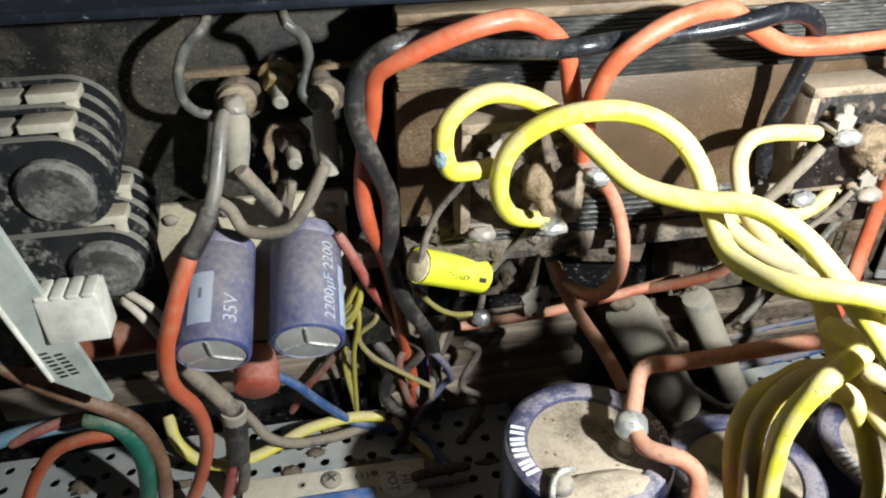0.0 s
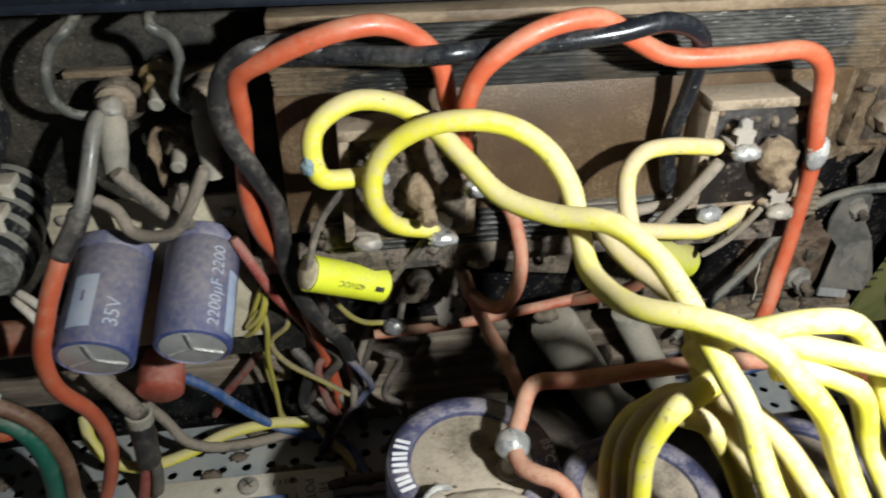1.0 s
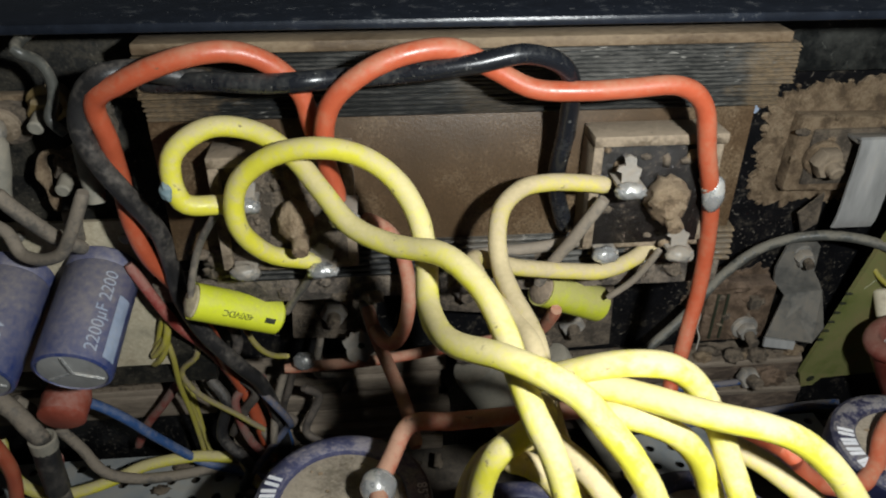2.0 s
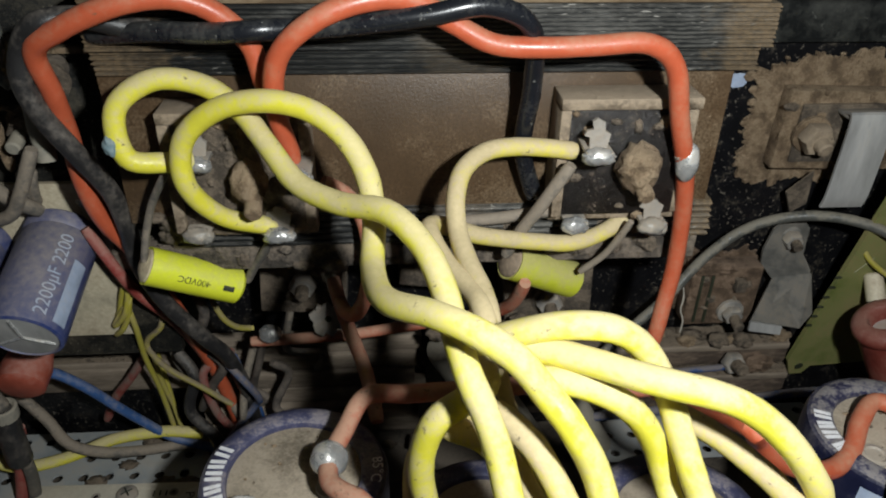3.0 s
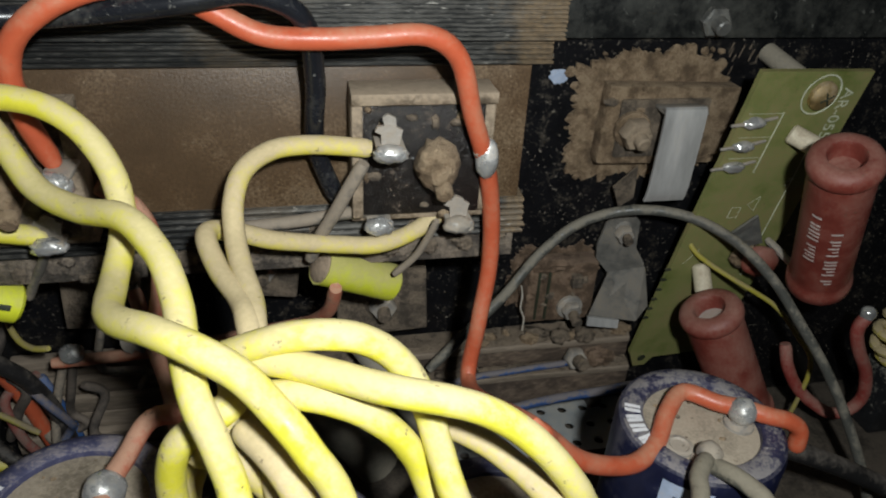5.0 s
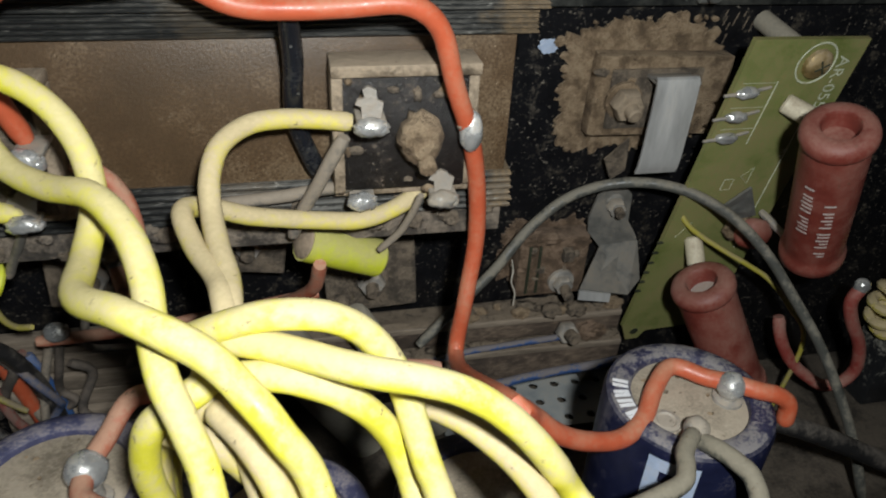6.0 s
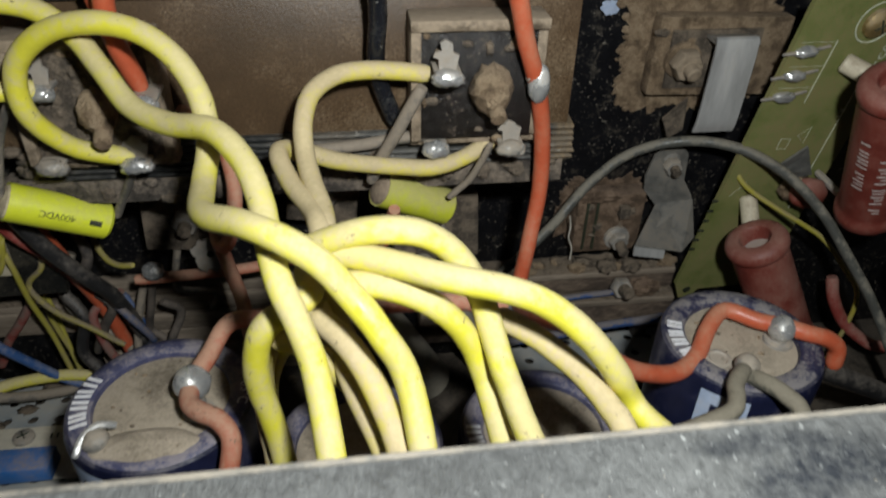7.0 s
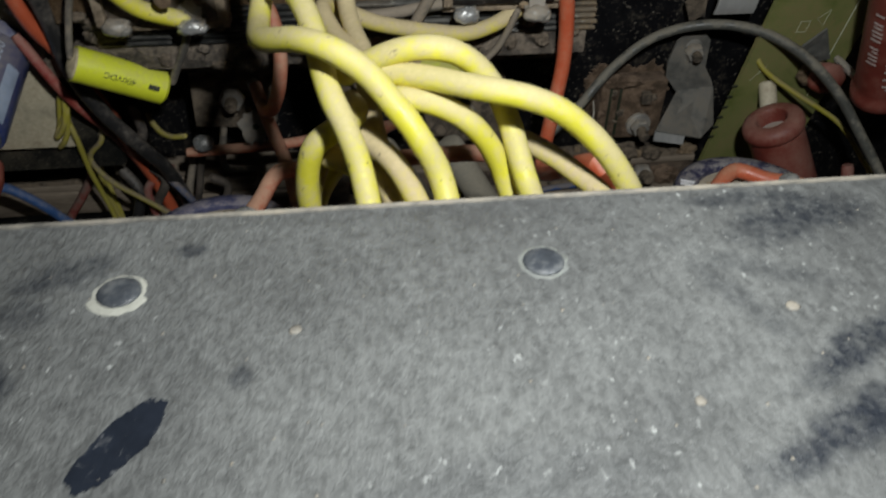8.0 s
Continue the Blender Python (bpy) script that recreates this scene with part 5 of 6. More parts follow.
r2, ax2, L2 = tube_resistor((233.4, 178, 73.4), (258.5, 175, 27), 9.9, "dusty brick-red tubular resistor standing before the green board")
part("foot", rod((258.0, 175, 28), (260, 175, 0.1), 2.2, 0.3), TIN, r2, "wire foot")
part("strap", tube([(266, 174.5, 81), (266.5, 180, 80), (265, 187, 82), onboard(34, 62, 0.2)], 1.3, seg=8), TIN, r1, "lead into the board")
for p, q in ((onboard(19.6, 19.6, 0), onboard(25.0, 20.6, 6.5)), (onboard(11.5, 71, 0), onboard(11, 77, 7.5))):
    cbd = thing("ceramic_bead", p, "cream ceramic bead on a resistor lead", "bead", "ceramic beads")
    part("bead", rod(p, q, 2.9, 0.6), CERAMIC, cbd)
    part("lead", tube([q - (q - p) * 0.2, q + (q - p) * 0.5], 1.6, seg=8, sub=3), DIRT, cbd, "dusty lead")

rd = thing("disc_capacitor", onboard(28, 66, 0), "dark red disc capacitor on the green board", "capacitor")
part("disc", lump(onboard(29, 66, 6), (6.5, 3.2, 5.5), 0.15, seed=9), RES_RED, rd)
part("lead", tube([onboard(28, 66, 0.1), onboard(28.4, 66, 2.5), onboard(29, 66, 5)], 0.6, seg=8), TIN, rd)

# ---------------------------------------------------------------- far right: coil and wires
co = thing("coil", (330, 196, 30), "dusty pale yellow wound coil at the wall's foot", "coil")
for k in range(14):
    a = 2 * math.pi * k / 14
    c = Vector((330, 186, 48)) + Vector((11 * math.cos(a), 0, 11 * math.sin(a)))
    t_ = [c + Vector((5.4 * math.cos(a) * math.cos(b), 5.4 * math.sin(b), 5.4 * math.sin(a) * math.cos(b))) for b in [2 * math.pi * j / 10 for j in range(11)]]
    part("winding_turn", tube(t_, 1.9, seg=8, sub=2), YELLOW_DUSTY, co)
part("foot", box((324, 182, 0.2), (336, 196, 32), 0.6), BAKELITE, co)


# ---------------------------------------------------------------- wires: thick yellow harness
G = "thick yellow wires"
UNDER = lambda x, s=0: ((x + 2 + s, 64, 108), (x + 3 + s, 46, 88), (x + 4, 30, 45), (x + 4, 26, 2.6))
YL = "thick yellow stranded cable, dusty where it lies still"
wire("yellow_wire", [(42.6, 154.6, 140.0), (37.6, 152.4, 140.6), (30.9, 150.2, 142.9), (30.5, 151.0, 152.7), (38.1, 152.4, 158.1), (47.4, 152.4, 157.2), (55.0, 148.8, 153.1), (60.8, 142.2, 148.4), (66.7, 134.6, 144.1), (74.7, 126.9, 143.8), (83.3, 119.0, 146.1), (89.0, 111.2, 144.1), (91.9, 103.8, 140.6), (93.2, 96.5, 137.5), (94.7, 90.4, 134.3), (97.2, 86.0, 129.6), (99.5, 81.4, 121.8)], 2.2, YELLOW, YL, group=G, tail=UNDER(100))
lone("tape_scrap", lump((28.9, 149.2, 146.0), (1.5, 2.0, 2.3), 0.2, seed=3, level=4), CYAN_TAPE, "grey-blue scrap of tape stuck on the yellow cable", "tape", at=(28.6, 149, 143))
wire("yellow_wire", [(57.6, 159.8, 121.2), (53.4, 158.0, 122.4), (46.4, 153.8, 127.2), (42.0, 149.0, 137.0), (43.5, 147.3, 147.5), (51.1, 145.0, 154.6), (60.5, 142.0, 157.5), (69.3, 139.4, 156.6), (75.8, 135.9, 152.8), (79.8, 132.0, 146.6), (80.9, 127.1, 139.8), (80.6, 117.2, 136.2), (82.8, 103.7, 139.0), (89.9, 94.6, 142.6), (95.7, 90.0, 142.6), (100.9, 88.2, 139.4), (105.0, 86.1, 134.8), (108.9, 82.8, 130.2), (113.2, 79.7, 121.0)], 2.2, YELLOW, YL, group=G, tail=UNDER(115, -2))
wire("yellow_wire", [(125.2, 156.6, 139.7), (118.2, 156.4, 140.7), (111.1, 155.7, 141.4), (104.5, 153.5, 141.3), (99.3, 148.4, 139.5), (97.3, 142.8, 135.7), (97.4, 137.6, 131.1), (98.7, 130.3, 128.6), (100.6, 122.2, 127.1), (101.2, 114.2, 125.9)], 2.05, YELLOW_DUSTY, "dusty yellow cable from the rectifier's upper tab", group=G, tail=((101, 104, 118), (104, 92, 112), (112, 70, 100), (116, 40, 60), (116, 30, 2.6)))
wire("yellow_wire", [(143.1, 164.3, 119.4), (135.0, 160.0, 116.6), (126.8, 157.2, 115.6), (118.8, 155.8, 116.9), (110.9, 154.1, 118.9), (103.0, 151.2, 122.0), (96.1, 147.4, 126.6), (91.8, 141.3, 129.8), (94.4, 131.8, 127.7), (98.5, 122.8, 127.0), (100.4, 113.6, 126.5)], 2.05, YELLOW_DUSTY, "dusty yellow cable from the rectifier's lower tab", group=G, tail=((103, 100, 116), (110, 88, 108), (120, 66, 96), (124, 40, 60), (124, 30, 2.6)))
wire("yellow_wire", [(96.5, 98.8, 133.6), (101.7, 95.9, 137.5), (106.7, 94.0, 140.2), (111.7, 92.9, 141.1), (116.5, 93.1, 139.8), (120.8, 93.8, 136.2), (124.1, 93.3, 131.5), (126.1, 91.0, 127.1), (127.3, 87.7, 123.1), (128.5, 84.2, 119.0), (130.2, 80.5, 114.5)], 2.15, YELLOW, YL, group=G, tail=UNDER(131))
wire("yellow_wire", [(102.4, 95.6, 135.6), (107.6, 92.8, 136.4), (112.7, 89.6, 136.8), (117.5, 86.7, 136.9), (122.4, 84.6, 136.7), (127.4, 83.6, 135.8), (132.5, 83.2, 133.6), (137.3, 82.8, 130.0), (141.9, 81.9, 125.3), (146.6, 81.1, 118.6), (151.5, 80.7, 110.0)], 2.15, YELLOW, YL, group=G, tail=UNDER(156))
wire("yellow_wire", [(103.7, 91.5, 132.6), (107.4, 90.6, 133.0), (111.1, 89.6, 132.7), (114.8, 88.9, 131.4), (118.2, 88.5, 129.1), (121.6, 88.9, 124.8), (124.3, 89.1, 119.6), (126.0, 88.2, 114.9), (127.0, 85.9, 111.6)], 2.1, YELLOW, YL, group=G, tail=((129, 76, 104), (130, 62, 94), (130, 46, 80), (130, 30, 45), (130, 26, 2.6)))
wire("yellow_wire", [(129.2, 93.3, 122.0), (133.0, 92.5, 120.0), (136.4, 91.0, 118.2), (139.4, 88.6, 116.6), (141.9, 85.5, 115.6), (143.8, 81.9, 114.8), (145.1, 78.1, 114.2), (146.2, 74.3, 113.4)], 2.05, YELLOW_DUSTY, YL, group=G, tail=UNDER(146))
wire("yellow_wire", [(100.9, 101.1, 119.7), (98.8, 103.3, 115.5), (96.2, 106.0, 112.8), (93.3, 107.2, 109.0), (90.8, 108.7, 104.8), (88.4, 108.6, 99.6), (87.2, 107.7, 94.5), (87.1, 106.3, 88.3), (87.5, 104.4, 82.4), (88.0, 102.2, 76.6)], 2.3, YELLOW, YL, group=G, tail=((88, 90, 60), (90, 80, 30), (90, 76, 2.6)))
wire("yellow_wire", [(97.5, 106.0, 125.1), (98.5, 98, 126.5), (95, 95.5, 125), (90.5, 95, 121.5), (88.3, 96, 114), (88, 97, 106), (89, 97.5, 98), (90, 97, 89), (91, 94, 76), (92, 84, 58), (92, 70, 30), (92, 64, 2.6)], 2.3, YELLOW, YL, group=G)
wire("yellow_wire", [(101, 99, 121), (95, 100, 118.5), (91, 102, 114), (88.5, 103, 107), (87.5, 103, 100), (87.5, 101.5, 92), (88, 100, 84), (88.5, 97, 72), (86, 92, 50), (84, 86, 20), (84, 84, 2.6)], 2.1, YELLOW_DUSTY, YL, group=G)
wire("yellow_wire", [(92, 96, 119), (98.3, 95.5, 115.8), (103, 95.2, 109), (106.5, 95, 102.8), (111, 94.5, 93), (114.7, 94, 83.2), (117, 92, 60), (118, 88, 20), (118, 86, 2.6)], 2.2, YELLOW_DUSTY, YL, group=G)
wire("yellow_wire", [(99.4, 95.8, 122.6), (102.6, 91.6, 122.3), (105.0, 88.2, 121.4), (106.7, 85.6, 119.6), (108.1, 83.2, 117.6), (109.3, 80.5, 115.8), (110.4, 77.7, 114.1), (111.2, 74.9, 112.5)], 2.2, YELLOW_DUSTY, YL, group=G, tail=UNDER(112))

# ---------------------------------------------------------------- orange and black leads
G = "orange wires"
OL = "thick orange cable looping over the heatsink"
wire("orange_wire", [(30.0, 200.0, 12.0)] + [(26.3, 195.6, 44.4), (23.5, 188.5, 66.8), (20.7, 181.9, 86.8), (18.3, 175.8, 103.6), (14.3, 170.4, 117.1), (13.0, 167.6, 129.4), (14.2, 164.9, 141.5), (15.7, 159.6, 153.0), (16.6, 154.8, 163.3), (23.7, 151.9, 168.2), (31.5, 150.6, 171.7), (39.0, 150.6, 173.7), (45.9, 152.2, 173.5), (52.4, 154.0, 170.2), (57.3, 155.4, 164.1), (59.4, 155.6, 155.3)], 2.15, ORANGE, OL, group=G, tail=((62, 157, 148),))
wire("orange_wire", [(63.4, 155.4, 139.3), (61.6, 150.5, 153.1), (63.7, 147.6, 164.0), (70.9, 146.6, 170.8), (79.6, 147.7, 173.9), (88.7, 149.7, 173.8), (96.5, 151.4, 169.2), (104.8, 151.1, 165.1), (114.7, 150.5, 164.5), (124.8, 150.3, 164.9), (135.4, 150.4, 165.1), (142.0, 151.4, 160.2), (146.1, 153.6, 147.8), (151.1, 156.8, 134.1), (154.2, 159.8, 119.4), (154.9, 160.1, 104.9), (152.7, 157.2, 90.8), (149.8, 150.6, 75.4)] + [(147.0, 103.9, 108.8), (153.5, 106.2, 101.1), (160.2, 108.1, 93.3), (168.5, 110.4, 87.2), (177.6, 113.1, 83.6), (184.8, 118.1, 83.5), (190.3, 124.9, 85.5), (196.4, 129.4, 86.7), (203.0, 125.0, 86.4), (207.5, 121.4, 87.4), (212.4, 118.6, 87.0), (217.2, 117.8, 85.6), (220.6, 117.4, 82.6), (221.4, 117.0, 77.0)], 2.1, ORANGE, "long orange cable from the heatsink down to the capacitor", group=G, ends=(((150.5, 155.5, 137), (2.65, 2.65, 4.9)),))
wire("orange_wire", [(76.5, 100.2, 66), (77.6, 101.6, 76), (79.0, 105.2, 83.8), (76.4, 108.6, 86.4), (72.6, 111.0, 86.6), (69.8, 114.6, 86.0), (69.8, 120.5, 86.2), (72.6, 126.8, 87.6), (77.3, 133.2, 91.3), (86.6, 131.8, 92.8), (97.0, 130.7, 94.3), (107.2, 129.8, 95.7), (117.3, 128.8, 96.8), (127.3, 127.5, 97.5)], 2.1, ORANGE_DUSTY, "dusty orange cable bent over the capacitor terminal", group=G, tail=((140, 128, 95),))
wire("orange_wire", [(68.6, 161.2, 131.1), (73.8, 162.8, 126.8), (76.9, 162.0, 121.7), (78.2, 160.1, 116.9), (78.7, 157.7, 112.2), (78.2, 155.7, 107.3), (76.9, 155.1, 102.0), (74.5, 157.4, 96.2), (71.7, 163.1, 92.6), (69.5, 170.7, 90.8)], 1.85, ORANGE_DUSTY, "orange cable loop below the rectifier", group=G)
pk = wire("orange_wire", [(67.6, 176.5, 94.7), (70.1, 171.1, 87.1), (72.9, 164.7, 82.5), (75.7, 157.7, 79.2), (77.7, 150.4, 76.2), (79.1, 143.3, 73.0)], 1.9, ORANGE_DUSTY, "dusty pinkish orange cable with a bare grey end", group=G)
part("bare_end", tube([(66.6, 178, 95.2), (67.1, 177, 93.1), (68.1, 175, 89.7), (69.5, 173, 87)], 1.5, wob=0.1), SOLDER_DULL, pk, "bare grey tinned end")
wire("orange_wire", [(41.5, 183.2, 68.1), (56.1, 183.6, 68.3), (71.0, 184.1, 68.8), (86.1, 185.1, 70.2), (101.4, 186.0, 71.9), (116.9, 187.1, 73.7)], 1.7, ORANGE_DUSTY, "dusty pinkish orange lead along the wall", group=G, ends=(((47.8, 181, 72.5), (3.4, 2.8, 2.8)),))
wire("orange_wire", [(-27.2, 154.8, 124.6), (-30.5, 152.5, 117.7), (-33.7, 150.8, 109.7), (-37.2, 150.9, 99.5), (-38.8, 154.5, 85.6), (-36.8, 162.0, 68.6), (-38.1, 168.1, 48.9), (-43.7, 172.5, 29.2), (-51.6, 175.7, 9.9)], 2.1, ORANGE, "orange cable running down past the blue capacitors", group=G)
wire("orange_wire", [(-95.9, 172.0, 27.6), (-88.6, 171.1, 40.9), (-80.5, 170.1, 51.3), (-71.4, 168.9, 56.1), (-62.5, 168.0, 57.3)], 1.9, ORANGE, "orange cable lying on the perforated sheet", group=G)
wire("red_wire", [(-41.1, 180.0, 2.7), (-36.9, 179.0, 17.2), (-33.0, 177.8, 30.9), (-28.8, 176.0, 44.3)], 1.9, RED, "dark red cable out of the black splice")
wire("red_wire", [(6.2, 177.0, 111.6), (9.8, 176.3, 103.2), (12.5, 176.8, 95.9), (15, 179.4, 88), (18.5, 184.2, 78), (22, 189, 66), (25, 194, 50), (28, 198, 30)], 1.5, RED, "dusty red cable in the bundle")
wire("red_wire", [(-95.0, 178.0, 48.6), (-86.9, 178.0, 52.4), (-79.2, 178.6, 54.4), (-71.8, 180.0, 54.3)], 1.6, RED, "thin dull red cable on the perforated sheet")
wire("red_wire", [(117.1, 159.7, 102.5), (115.6, 167.4, 90.6), (111.3, 176.6, 80.6), (105.4, 186.5, 71.5), (98.8, 196.4, 62.6)], 1.8, ORANGE_DUSTY, "short dusty pink lead below the film capacitor")
wire("red_wire", [(278.4, 190, 44), (280.2, 187, 35.7), (285.5, 184, 26.8), (292.7, 181, 20.7), (299, 179, 17.7), (305.2, 178, 19.7), (307.2, 177, 27.4), (303.1, 176.5, 39.2), (295.2, 176, 50.8), (291.1, 176, 59.7), (292.6, 176, 65.4)], 2.2, RED, "looped dusty red cable near the wound coil", ends=(((292.6, 176, 66.4), (2.6, 2.4, 2.8)),))
lg = thing("solder_lug", (64.6, 180, 78), "dusty tin solder lug with a hole on the orange lead", "lug")
part("plate", sheet(ragged(64.6, 78, 4.2, 5.4, 180, 0.25, 40, 6, 3.0), (0, -1, 0), 0.7), TAB_DUSTY, lg, smooth=False)
part("hole", lathe((65.1, 180, 78.5), (0, -1, 0), [(1.1, 0), (1.0, 0.9)], 14), BLACK_INK, lg)
part("foot", box((63.6, 180, 73), (65.6, 187, 74.4), 0.2), TIN, lg)
G = "black cables"
wire("black_wire", [(24.1, 164.4, 163.6), (37.9, 157.5, 166.1), (50.0, 152.0, 167.2), (56.4, 149.5, 168.1), (60.8, 149.6, 168.4), (66.1, 151.6, 168.1), (71.0, 151.6, 168.3), (81.7, 149.0, 169.9), (92.2, 148.1, 171.4), (103.1, 149.1, 172.8), (112.1, 152.0, 167.8), (114.2, 156.5, 155.0), (113.8, 160.2, 139.6), (118.0, 163.3, 125.1)], 2.05, BLACK_WIRE, "glossy black cable twisted with the orange one", group=G)
wire("black_wire", [(38, 161, 165.2), (32, 160, 166.6), (26, 157, 169)] + [(26.1, 151.0, 170.5), (19.6, 153.8, 168.9), (14.3, 155.9, 164.3), (11.9, 156.4, 157.0), (13.0, 158.2, 148.6), (16.2, 161.6, 138.6), (19.4, 166.0, 127.2), (19.6, 169.6, 114.8), (19.6, 172.0, 101.9), (23.2, 175.4, 87.2), (29.6, 180.6, 71.4)][1:], 2.25, SLEEVE, "dusty black sleeved cable beside the heatsink", group=G, tail=((33, 186, 60), (35, 193, 40), (36, 197, 12)))
wire("black_wire", [(147.8, 191.5, 45.9), (160.4, 194.6, 57.8), (172.9, 197.4, 69.5), (184.3, 201.1, 81.9), (197.2, 202.3, 91.9), (212.3, 199.4, 97.2), (227.7, 193.6, 97.4), (241.6, 186.3, 92.0), (253.2, 178.6, 82.0), (262.5, 171.1, 69.2), (271.3, 163.2, 55.6), (278.6, 155.1, 40.5), (284.6, 146.9, 24.3), (289.0, 139.0, 6.8)], 1.65, LOOP_GREY, "thin dusty grey-black cable arching before the rear wall", group=G)
wire("black_wire", [(236.1, 136.3, 55.7), (259.5, 136.2, 43.6), (281.9, 135.6, 30.7), (304.7, 134.4, 17.8)], 3.0, SLEEVE, "thick black sleeved cable", group=G)
wire("grey_wire", [(-16.2, 171.5, 150.5), (-17.4, 166.8, 147.5), (-18.7, 162.6, 141.9), (-20.4, 159.2, 136.1), (-22.6, 157.2, 131.5)], 1.75, GREY_TUBE, "grey glossy tubing from the crimped lug", group="grey dusty wires")
wire("black_wire", [(-21.4, 158.2, 134.0), (-23.3, 156.6, 130.3), (-25.4, 155.7, 127.2), (-27.6, 154.8, 124.0)], 2.4, SLEEVE, "black sleeve on the end of an orange cable", group=G)
G = "grey dusty wires"
GL = "grey dusty wire"
wire("grey_wire", [(-14.4, 166.0, 138.7), (-12.3, 167.3, 134.0), (-10.0, 169.7, 128.6), (-7.6, 173.3, 122.3), (-4.0, 178.0, 116.2)], 1.9, GREY_WIRE, "grey dusty wire from the crimped cable lug", group=G)
wire("grey_wire", [(4.8, 166.0, 138.3), (2.0, 166.0, 132.6), (-1.2, 166.5, 126.7), (-5.2, 167.7, 121.0), (-11.2, 169.9, 118.3), (-17.1, 172.9, 118.6), (-19.7, 174.6, 123.8), (-24.1, 175.0, 127.2)], 1.6, GREY_WIRE, "grey dusty wire looping between lug and board", group=G)
wire("grey_wire", [(-16.5, 174.9, 148.2), (-21.9, 171.8, 150.8), (-24.4, 169.9, 155.5), (-23.8, 169.5, 161.4), (-21.3, 170.0, 166.5), (-17.2, 171.4, 170.1)] + [(-17, 187.5, 172)], 1.15, LOOP_GREY, "thin grey wire curling over the lug", group=G)
wire("grey_wire", [(-2, 187.5, 172)] + [(-0.3, 165.5, 171.8), (2.5, 167.6, 168.1), (3.6, 168.6, 163.8), (2.9, 168.5, 159.4), (1.5, 167.6, 155.4), (4.1, 167.0, 152.0)], 1.2, LOOP_GREY, "thin grey wire curling down to the lug", group=G)
wire("grey_wire", [(-42, 188, 58), (-36, 190, 46), (-29.3, 189.9, 34.2), (-22.8, 186.8, 25.3), (-13.5, 187.9, 19.7), (-3.1, 191.6, 15.8), (8.2, 196.5, 12.4), (20.1, 200.9, 7.9)], 1.8, GREY_WIRE, "grey dusty wire over the perforated sheet", group=G)
wire("grey_wire", [(15.9, 206.6, 63.2), (12.1, 204.1, 57.0), (12.4, 200.4, 50.1), (16.3, 198.1, 43.9), (22.9, 197.9, 37.3), (28.7, 197.5, 29.3), (32.4, 196.1, 20.1)], 1.9, GREY_WIRE, "pale grey dusty wire in the bundle", group=G)
wire("grey_wire", [(41.3, 196.0, 62.5), (37.5, 194.8, 52.1), (34.5, 193.0, 41.3), (33.1, 190.0, 30.3)], 1.3, GREY_WIRE, "grey dusty wire hanging from the solder joint", group=G)
wire("grey_wire", [(123.3, 152.1, 138.5), (120.0, 153.2, 132.0), (117.2, 154.7, 125.8), (114.0, 156.7, 119.2), (111.4, 158.9, 111.7)], 1.5, GREY_WIRE, "grey lead crossing the rectifier", group=G)
wire("grey_wire", [(140.2, 155.9, 121.8), (138.4, 158.0, 115.6), (136.0, 160.2, 109.6), (131.6, 162.5, 103.6)], 0.9, GREY_WIRE, "thin dusty wire lead of a capacitor", group=G)
wire("grey_wire", [(92, 165, 116), (96.2, 164, 117.9), (102.8, 163.5, 118.7), (110.1, 163, 119.6), (117.4, 162, 121.2), (125.2, 160.5, 122.7)], 1.5, GREY_WIRE, "grey dusty wire along the heatsink groove", group=G)
wire("grey_wire", [(25.6, 159.7, 112.1), (27.7, 160.1, 120.2), (30.4, 159.0, 127.1), (34.0, 156.7, 133.4), (37.9, 154.3, 139.4)], 0.9, GREY_WIRE, "thin dark wire lead of a capacitor", group=G)
wire("grey_wire", [(46.5, 169.1, 99.3), (49.6, 167.3, 105.3), (53.0, 164.8, 111.2), (56.1, 162.0, 118.2)], 1.1, GREY_WIRE, "thin dusty wire lead of a capacitor", group=G)
wire("grey_wire", [(193.0, 110.8, 85), (189.5, 107.5, 87.5), (186.2, 103.8, 88), (184.6, 100, 88), (182.0, 97, 87.5), (173.7, 95.1, 86), (164.5, 95, 80), (160, 94, 60)], 1.9, GREY_GREEN, "grey-green dusty wire on the capacitor terminal", group=G)
wire("grey_wire", [(192.6, 109.6, 84.6), (194.2, 104.8, 86.8), (196.4, 100.6, 87), (198.0, 96.4, 86), (197.5, 91.6, 80), (197, 90, 50)], 2.0, GREY_GREEN, "grey-green dusty wire beside the capacitor terminal", group=G)
wire("grey_wire", [(-6.7, 180, 126.3), (-6.9, 180, 123.6), (-7, 181, 120), (-6.8, 183, 116.1)], 1.3, GREY_WIRE, "short grey wire end above the cream board", group=G)
wire("grey_wire", [(-4, 180, 126.7), (-4.6, 180, 123.8), (-5.6, 181, 119.9), (-6.6, 183, 116)], 1.3, GREY_WIRE, "short grey wire end above the cream board", group=G)
wire("brown_wire", [(22.6, 170, 15), (28.4, 170.9, 15), (35.2, 171.2, 15), (43.1, 172.1, 14)], 1.7, WOODY, "dark brown dusty cable end beside the trimmer board")
wire("blue_wire", [(24.2, 168.2, 13.5), (29.9, 167.9, 13.5), (36.6, 167.9, 13), (41.8, 168.2, 12)], 1.5, DULL_LILAC, "faded lilac cable beside the trimmer board")
wire("red_wire", [(9, 194, 72), (7.1, 196, 62.5), (2.8, 198, 51.5), (-3.2, 199, 42.3), (-10.4, 200, 32.9), (-16, 201, 22)], 1.5, RED_DULL, "dull pinkish red wire hanging behind the blue capacitors")
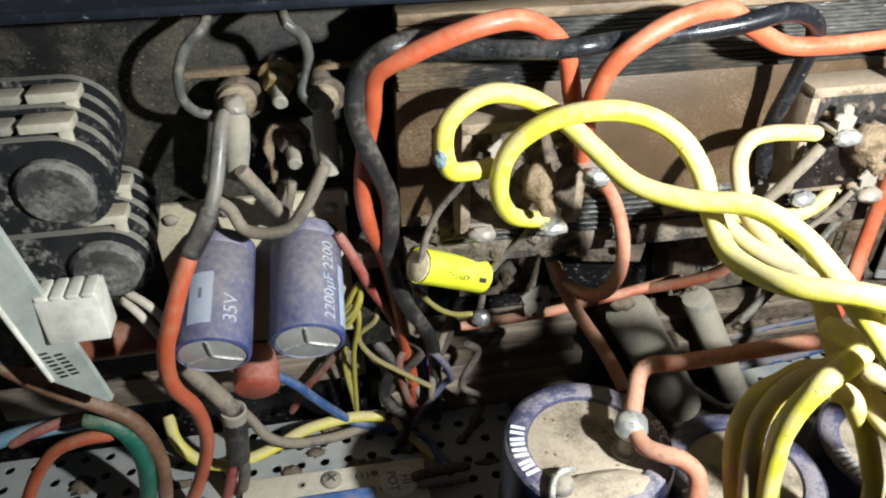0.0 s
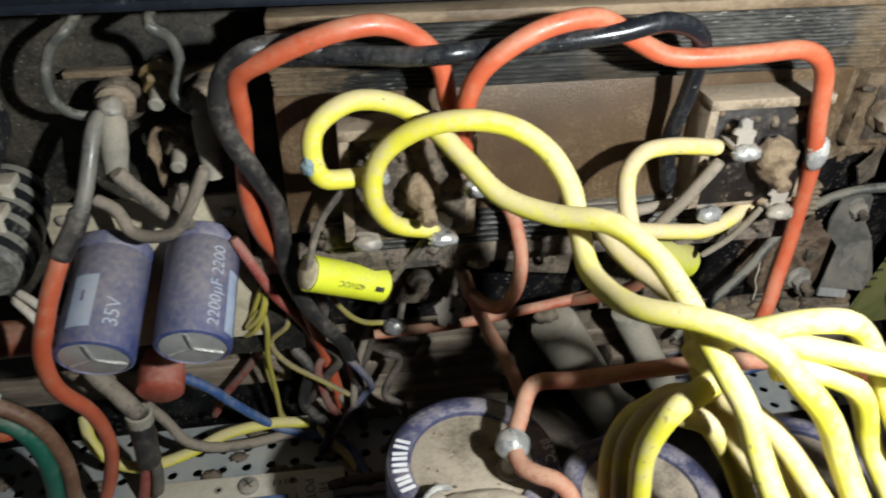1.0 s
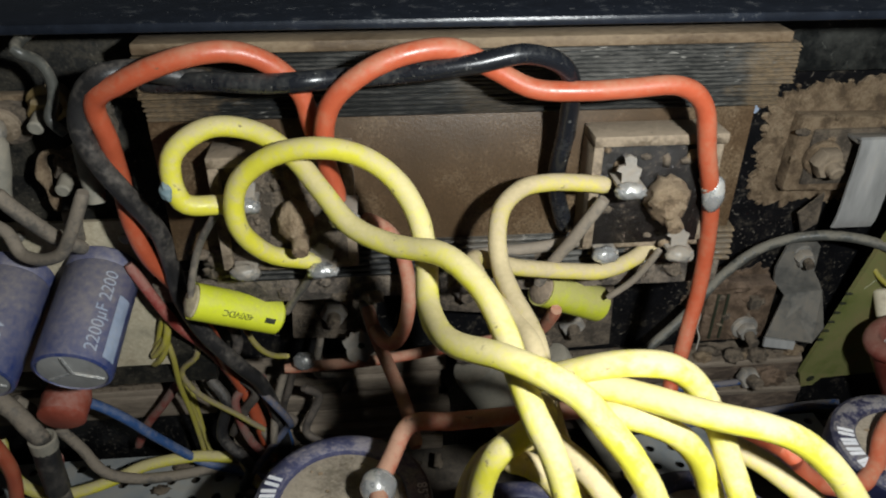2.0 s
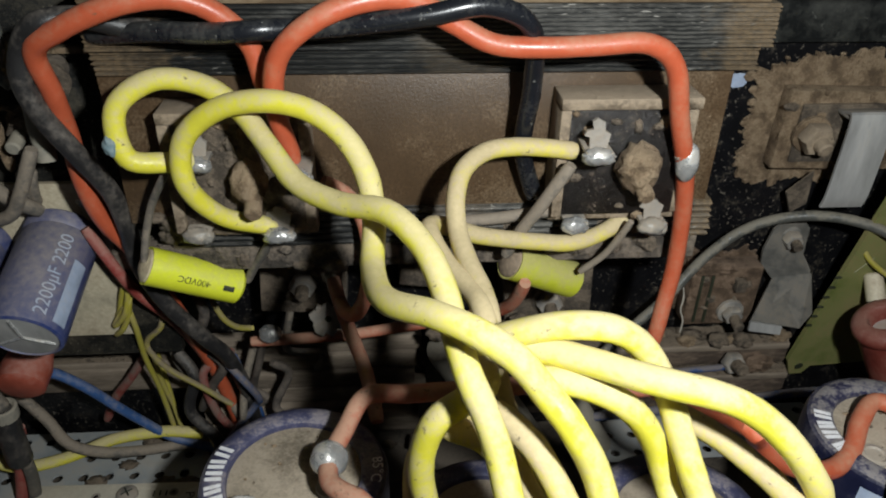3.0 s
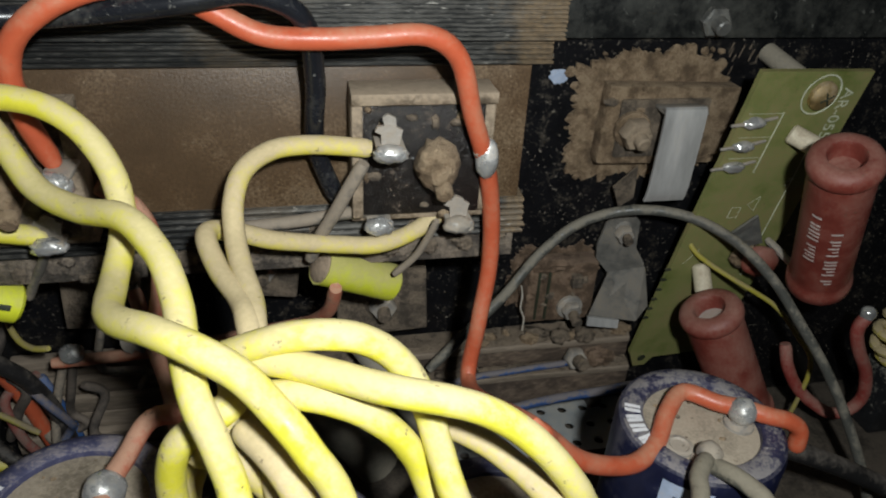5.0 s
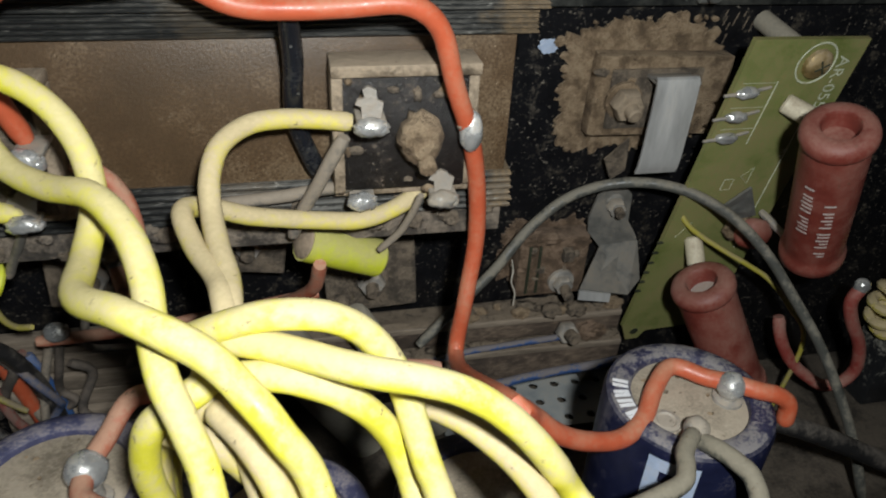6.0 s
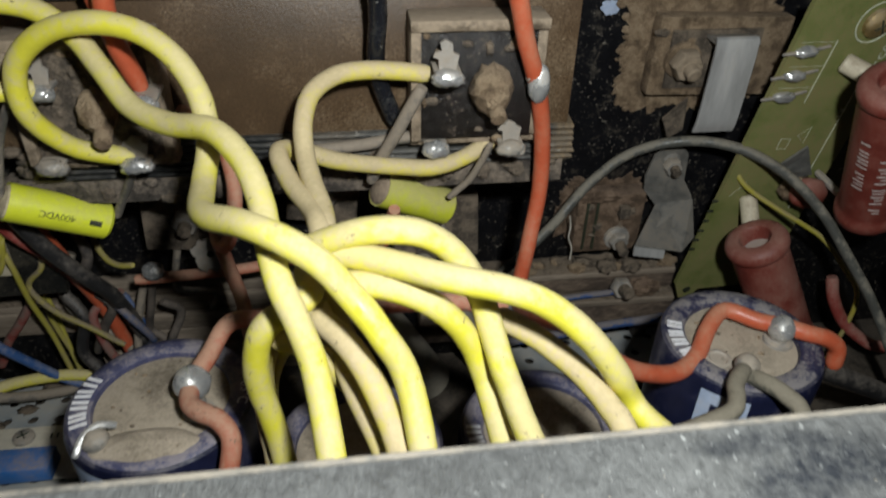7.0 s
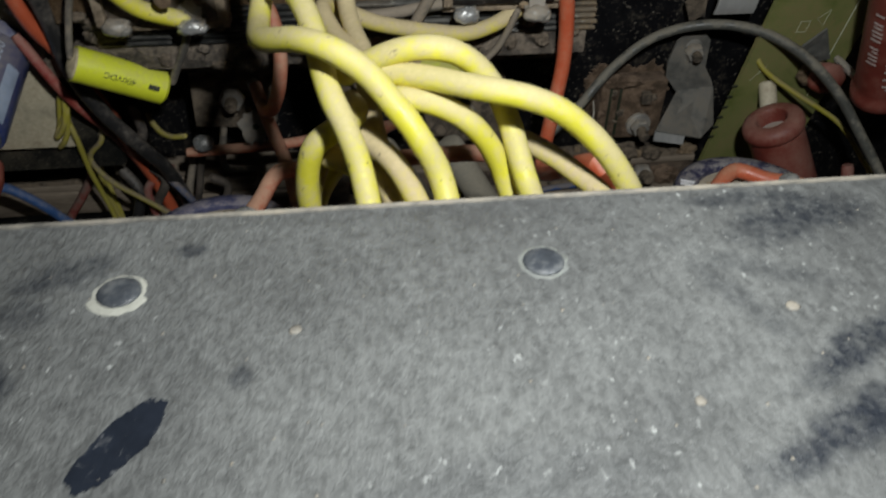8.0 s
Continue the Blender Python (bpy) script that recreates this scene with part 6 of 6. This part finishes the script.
wire("yellow_wire", [(20, 196, 17), (24.6, 190, 13), (29, 186, 10.5), (33, 180, 10)], 1.7, YELLOW_DUSTY, "short dusty yellow cable end on the perforated sheet")
wire("yellow_wire", [(-54.9, 193.2, 36.3), (-52.8, 187.8, 29.1), (-46.9, 184.2, 23.1), (-38.7, 183.3, 19.5), (-30.1, 185.4, 18.7), (-21.4, 188.6, 19.2), (-12.8, 192.4, 20.4), (-3.4, 194.8, 20.4), (6.6, 196.3, 19.6), (16.7, 196.5, 17.6)], 2.0, YELLOW, "thin yellow cable curving over the perforated sheet")
for pts in ([(3, 186, 76.1), (6.3, 183, 81), (9.2, 181, 88.5), (10.8, 180, 91.7), (11.1, 180, 89), (9.3, 180, 83), (6.6, 181, 78.9), (4.4, 182, 76.7), (6.8, 182, 80.7), (9.3, 181, 83.3), (9.9, 182, 75.9), (7.8, 188, 59.3), (7.3, 194, 40.9), (7.1, 198, 20)], [(3.2, 184, 71.8), (6.2, 182, 75.1), (9, 181, 80.1), (10.8, 180, 86), (10.8, 182, 88.6), (8.7, 185, 86.5)], [(4.3, 204.4, 53.5), (5.3, 205.1, 35.8), (6.4, 204.3, 19.3), (8.7, 203.5, 3.3)], [(8.6, 185.4, 88.5), (9.1, 192.3, 71.5), (5.8, 198.8, 55.1), (4.5, 202.9, 38.2), (6.2, 205.2, 20.3)], [(29.0, 193.5, 77.3), (31.8, 188.6, 75.9), (35.1, 184.1, 75.2), (39.2, 180.5, 75.6), (43.8, 177.8, 77.3)], [(233.7, 196, 89.9), (232.6, 195, 86.7), (236.4, 193, 82.1), (245.8, 190, 76.2), (256, 187, 70.6), (265, 185, 64.7), (276, 184, 52.7), (286.1, 183, 37), (284, 183, 4)]):
    wire("yellow_wire", pts, 0.85, YELLOW_THIN, "thin dusty yellow hook-up wire", group="thin yellow wires")
for pts in ([(-21, 184, 58), (-18.4, 186, 55.8), (-12.2, 188, 48), (-7, 191, 37.6), (-1.3, 194, 27.2), (5.2, 196, 18), (14, 197, 12), (24, 194, 11), (31, 188, 11), (34, 180, 11.5), (37, 172, 11)], [(29.6, 201.6, 48.7), (31.6, 201.5, 41.1), (33.6, 201.5, 33.3), (35.2, 201.4, 25.1), (36.4, 201.2, 16.8)]):
    wire("blue_wire", pts, 1.6, BLUE, "blue hook-up cable under dust", group="blue wires")
wire("green_wire", [(-69.1, 170.0, 62.8), (-62.7, 168.9, 61.0), (-58.6, 168.3, 55.2), (-57.0, 168.2, 46.1), (-58.4, 169.3, 33.8), (-62.1, 172.0, 18.9)], 2.6, GREEN, "dark green cable on the perforated sheet")
wire("brown_wire", [(-84.0, 165.0, 96.2), (-78.5, 166.0, 86.5), (-71.5, 167.2, 77.4), (-63.2, 168.3, 69.0), (-55.5, 169.3, 58.2), (-53.3, 170.5, 40.3), (-56.7, 172.0, 17.5)], 2.3, BROWN, "brown dusty cable crossing the others")
wire("blue_wire", [(-102.1, 180.0, 47.9), (-92.6, 180.0, 50.2), (-83.7, 180.7, 50.7), (-75.0, 182.0, 49.8)], 2.4, CYAN, "pale blue cable on the perforated sheet")
for pts in ([(-51.2, 175.0, 99.5), (-48.0, 172.8, 96.7), (-45.3, 171.2, 93.1), (-42.9, 170.0, 88.8)], [(-49.4, 175.0, 101.2), (-45.6, 173.1, 99.1), (-42.6, 172.0, 95.8), (-40.6, 172.0, 90.7)]):
    wire("cream_wire", pts, 1.2, CREAM_WIRE, "cream wire out of the plug housing", group="cream wires")
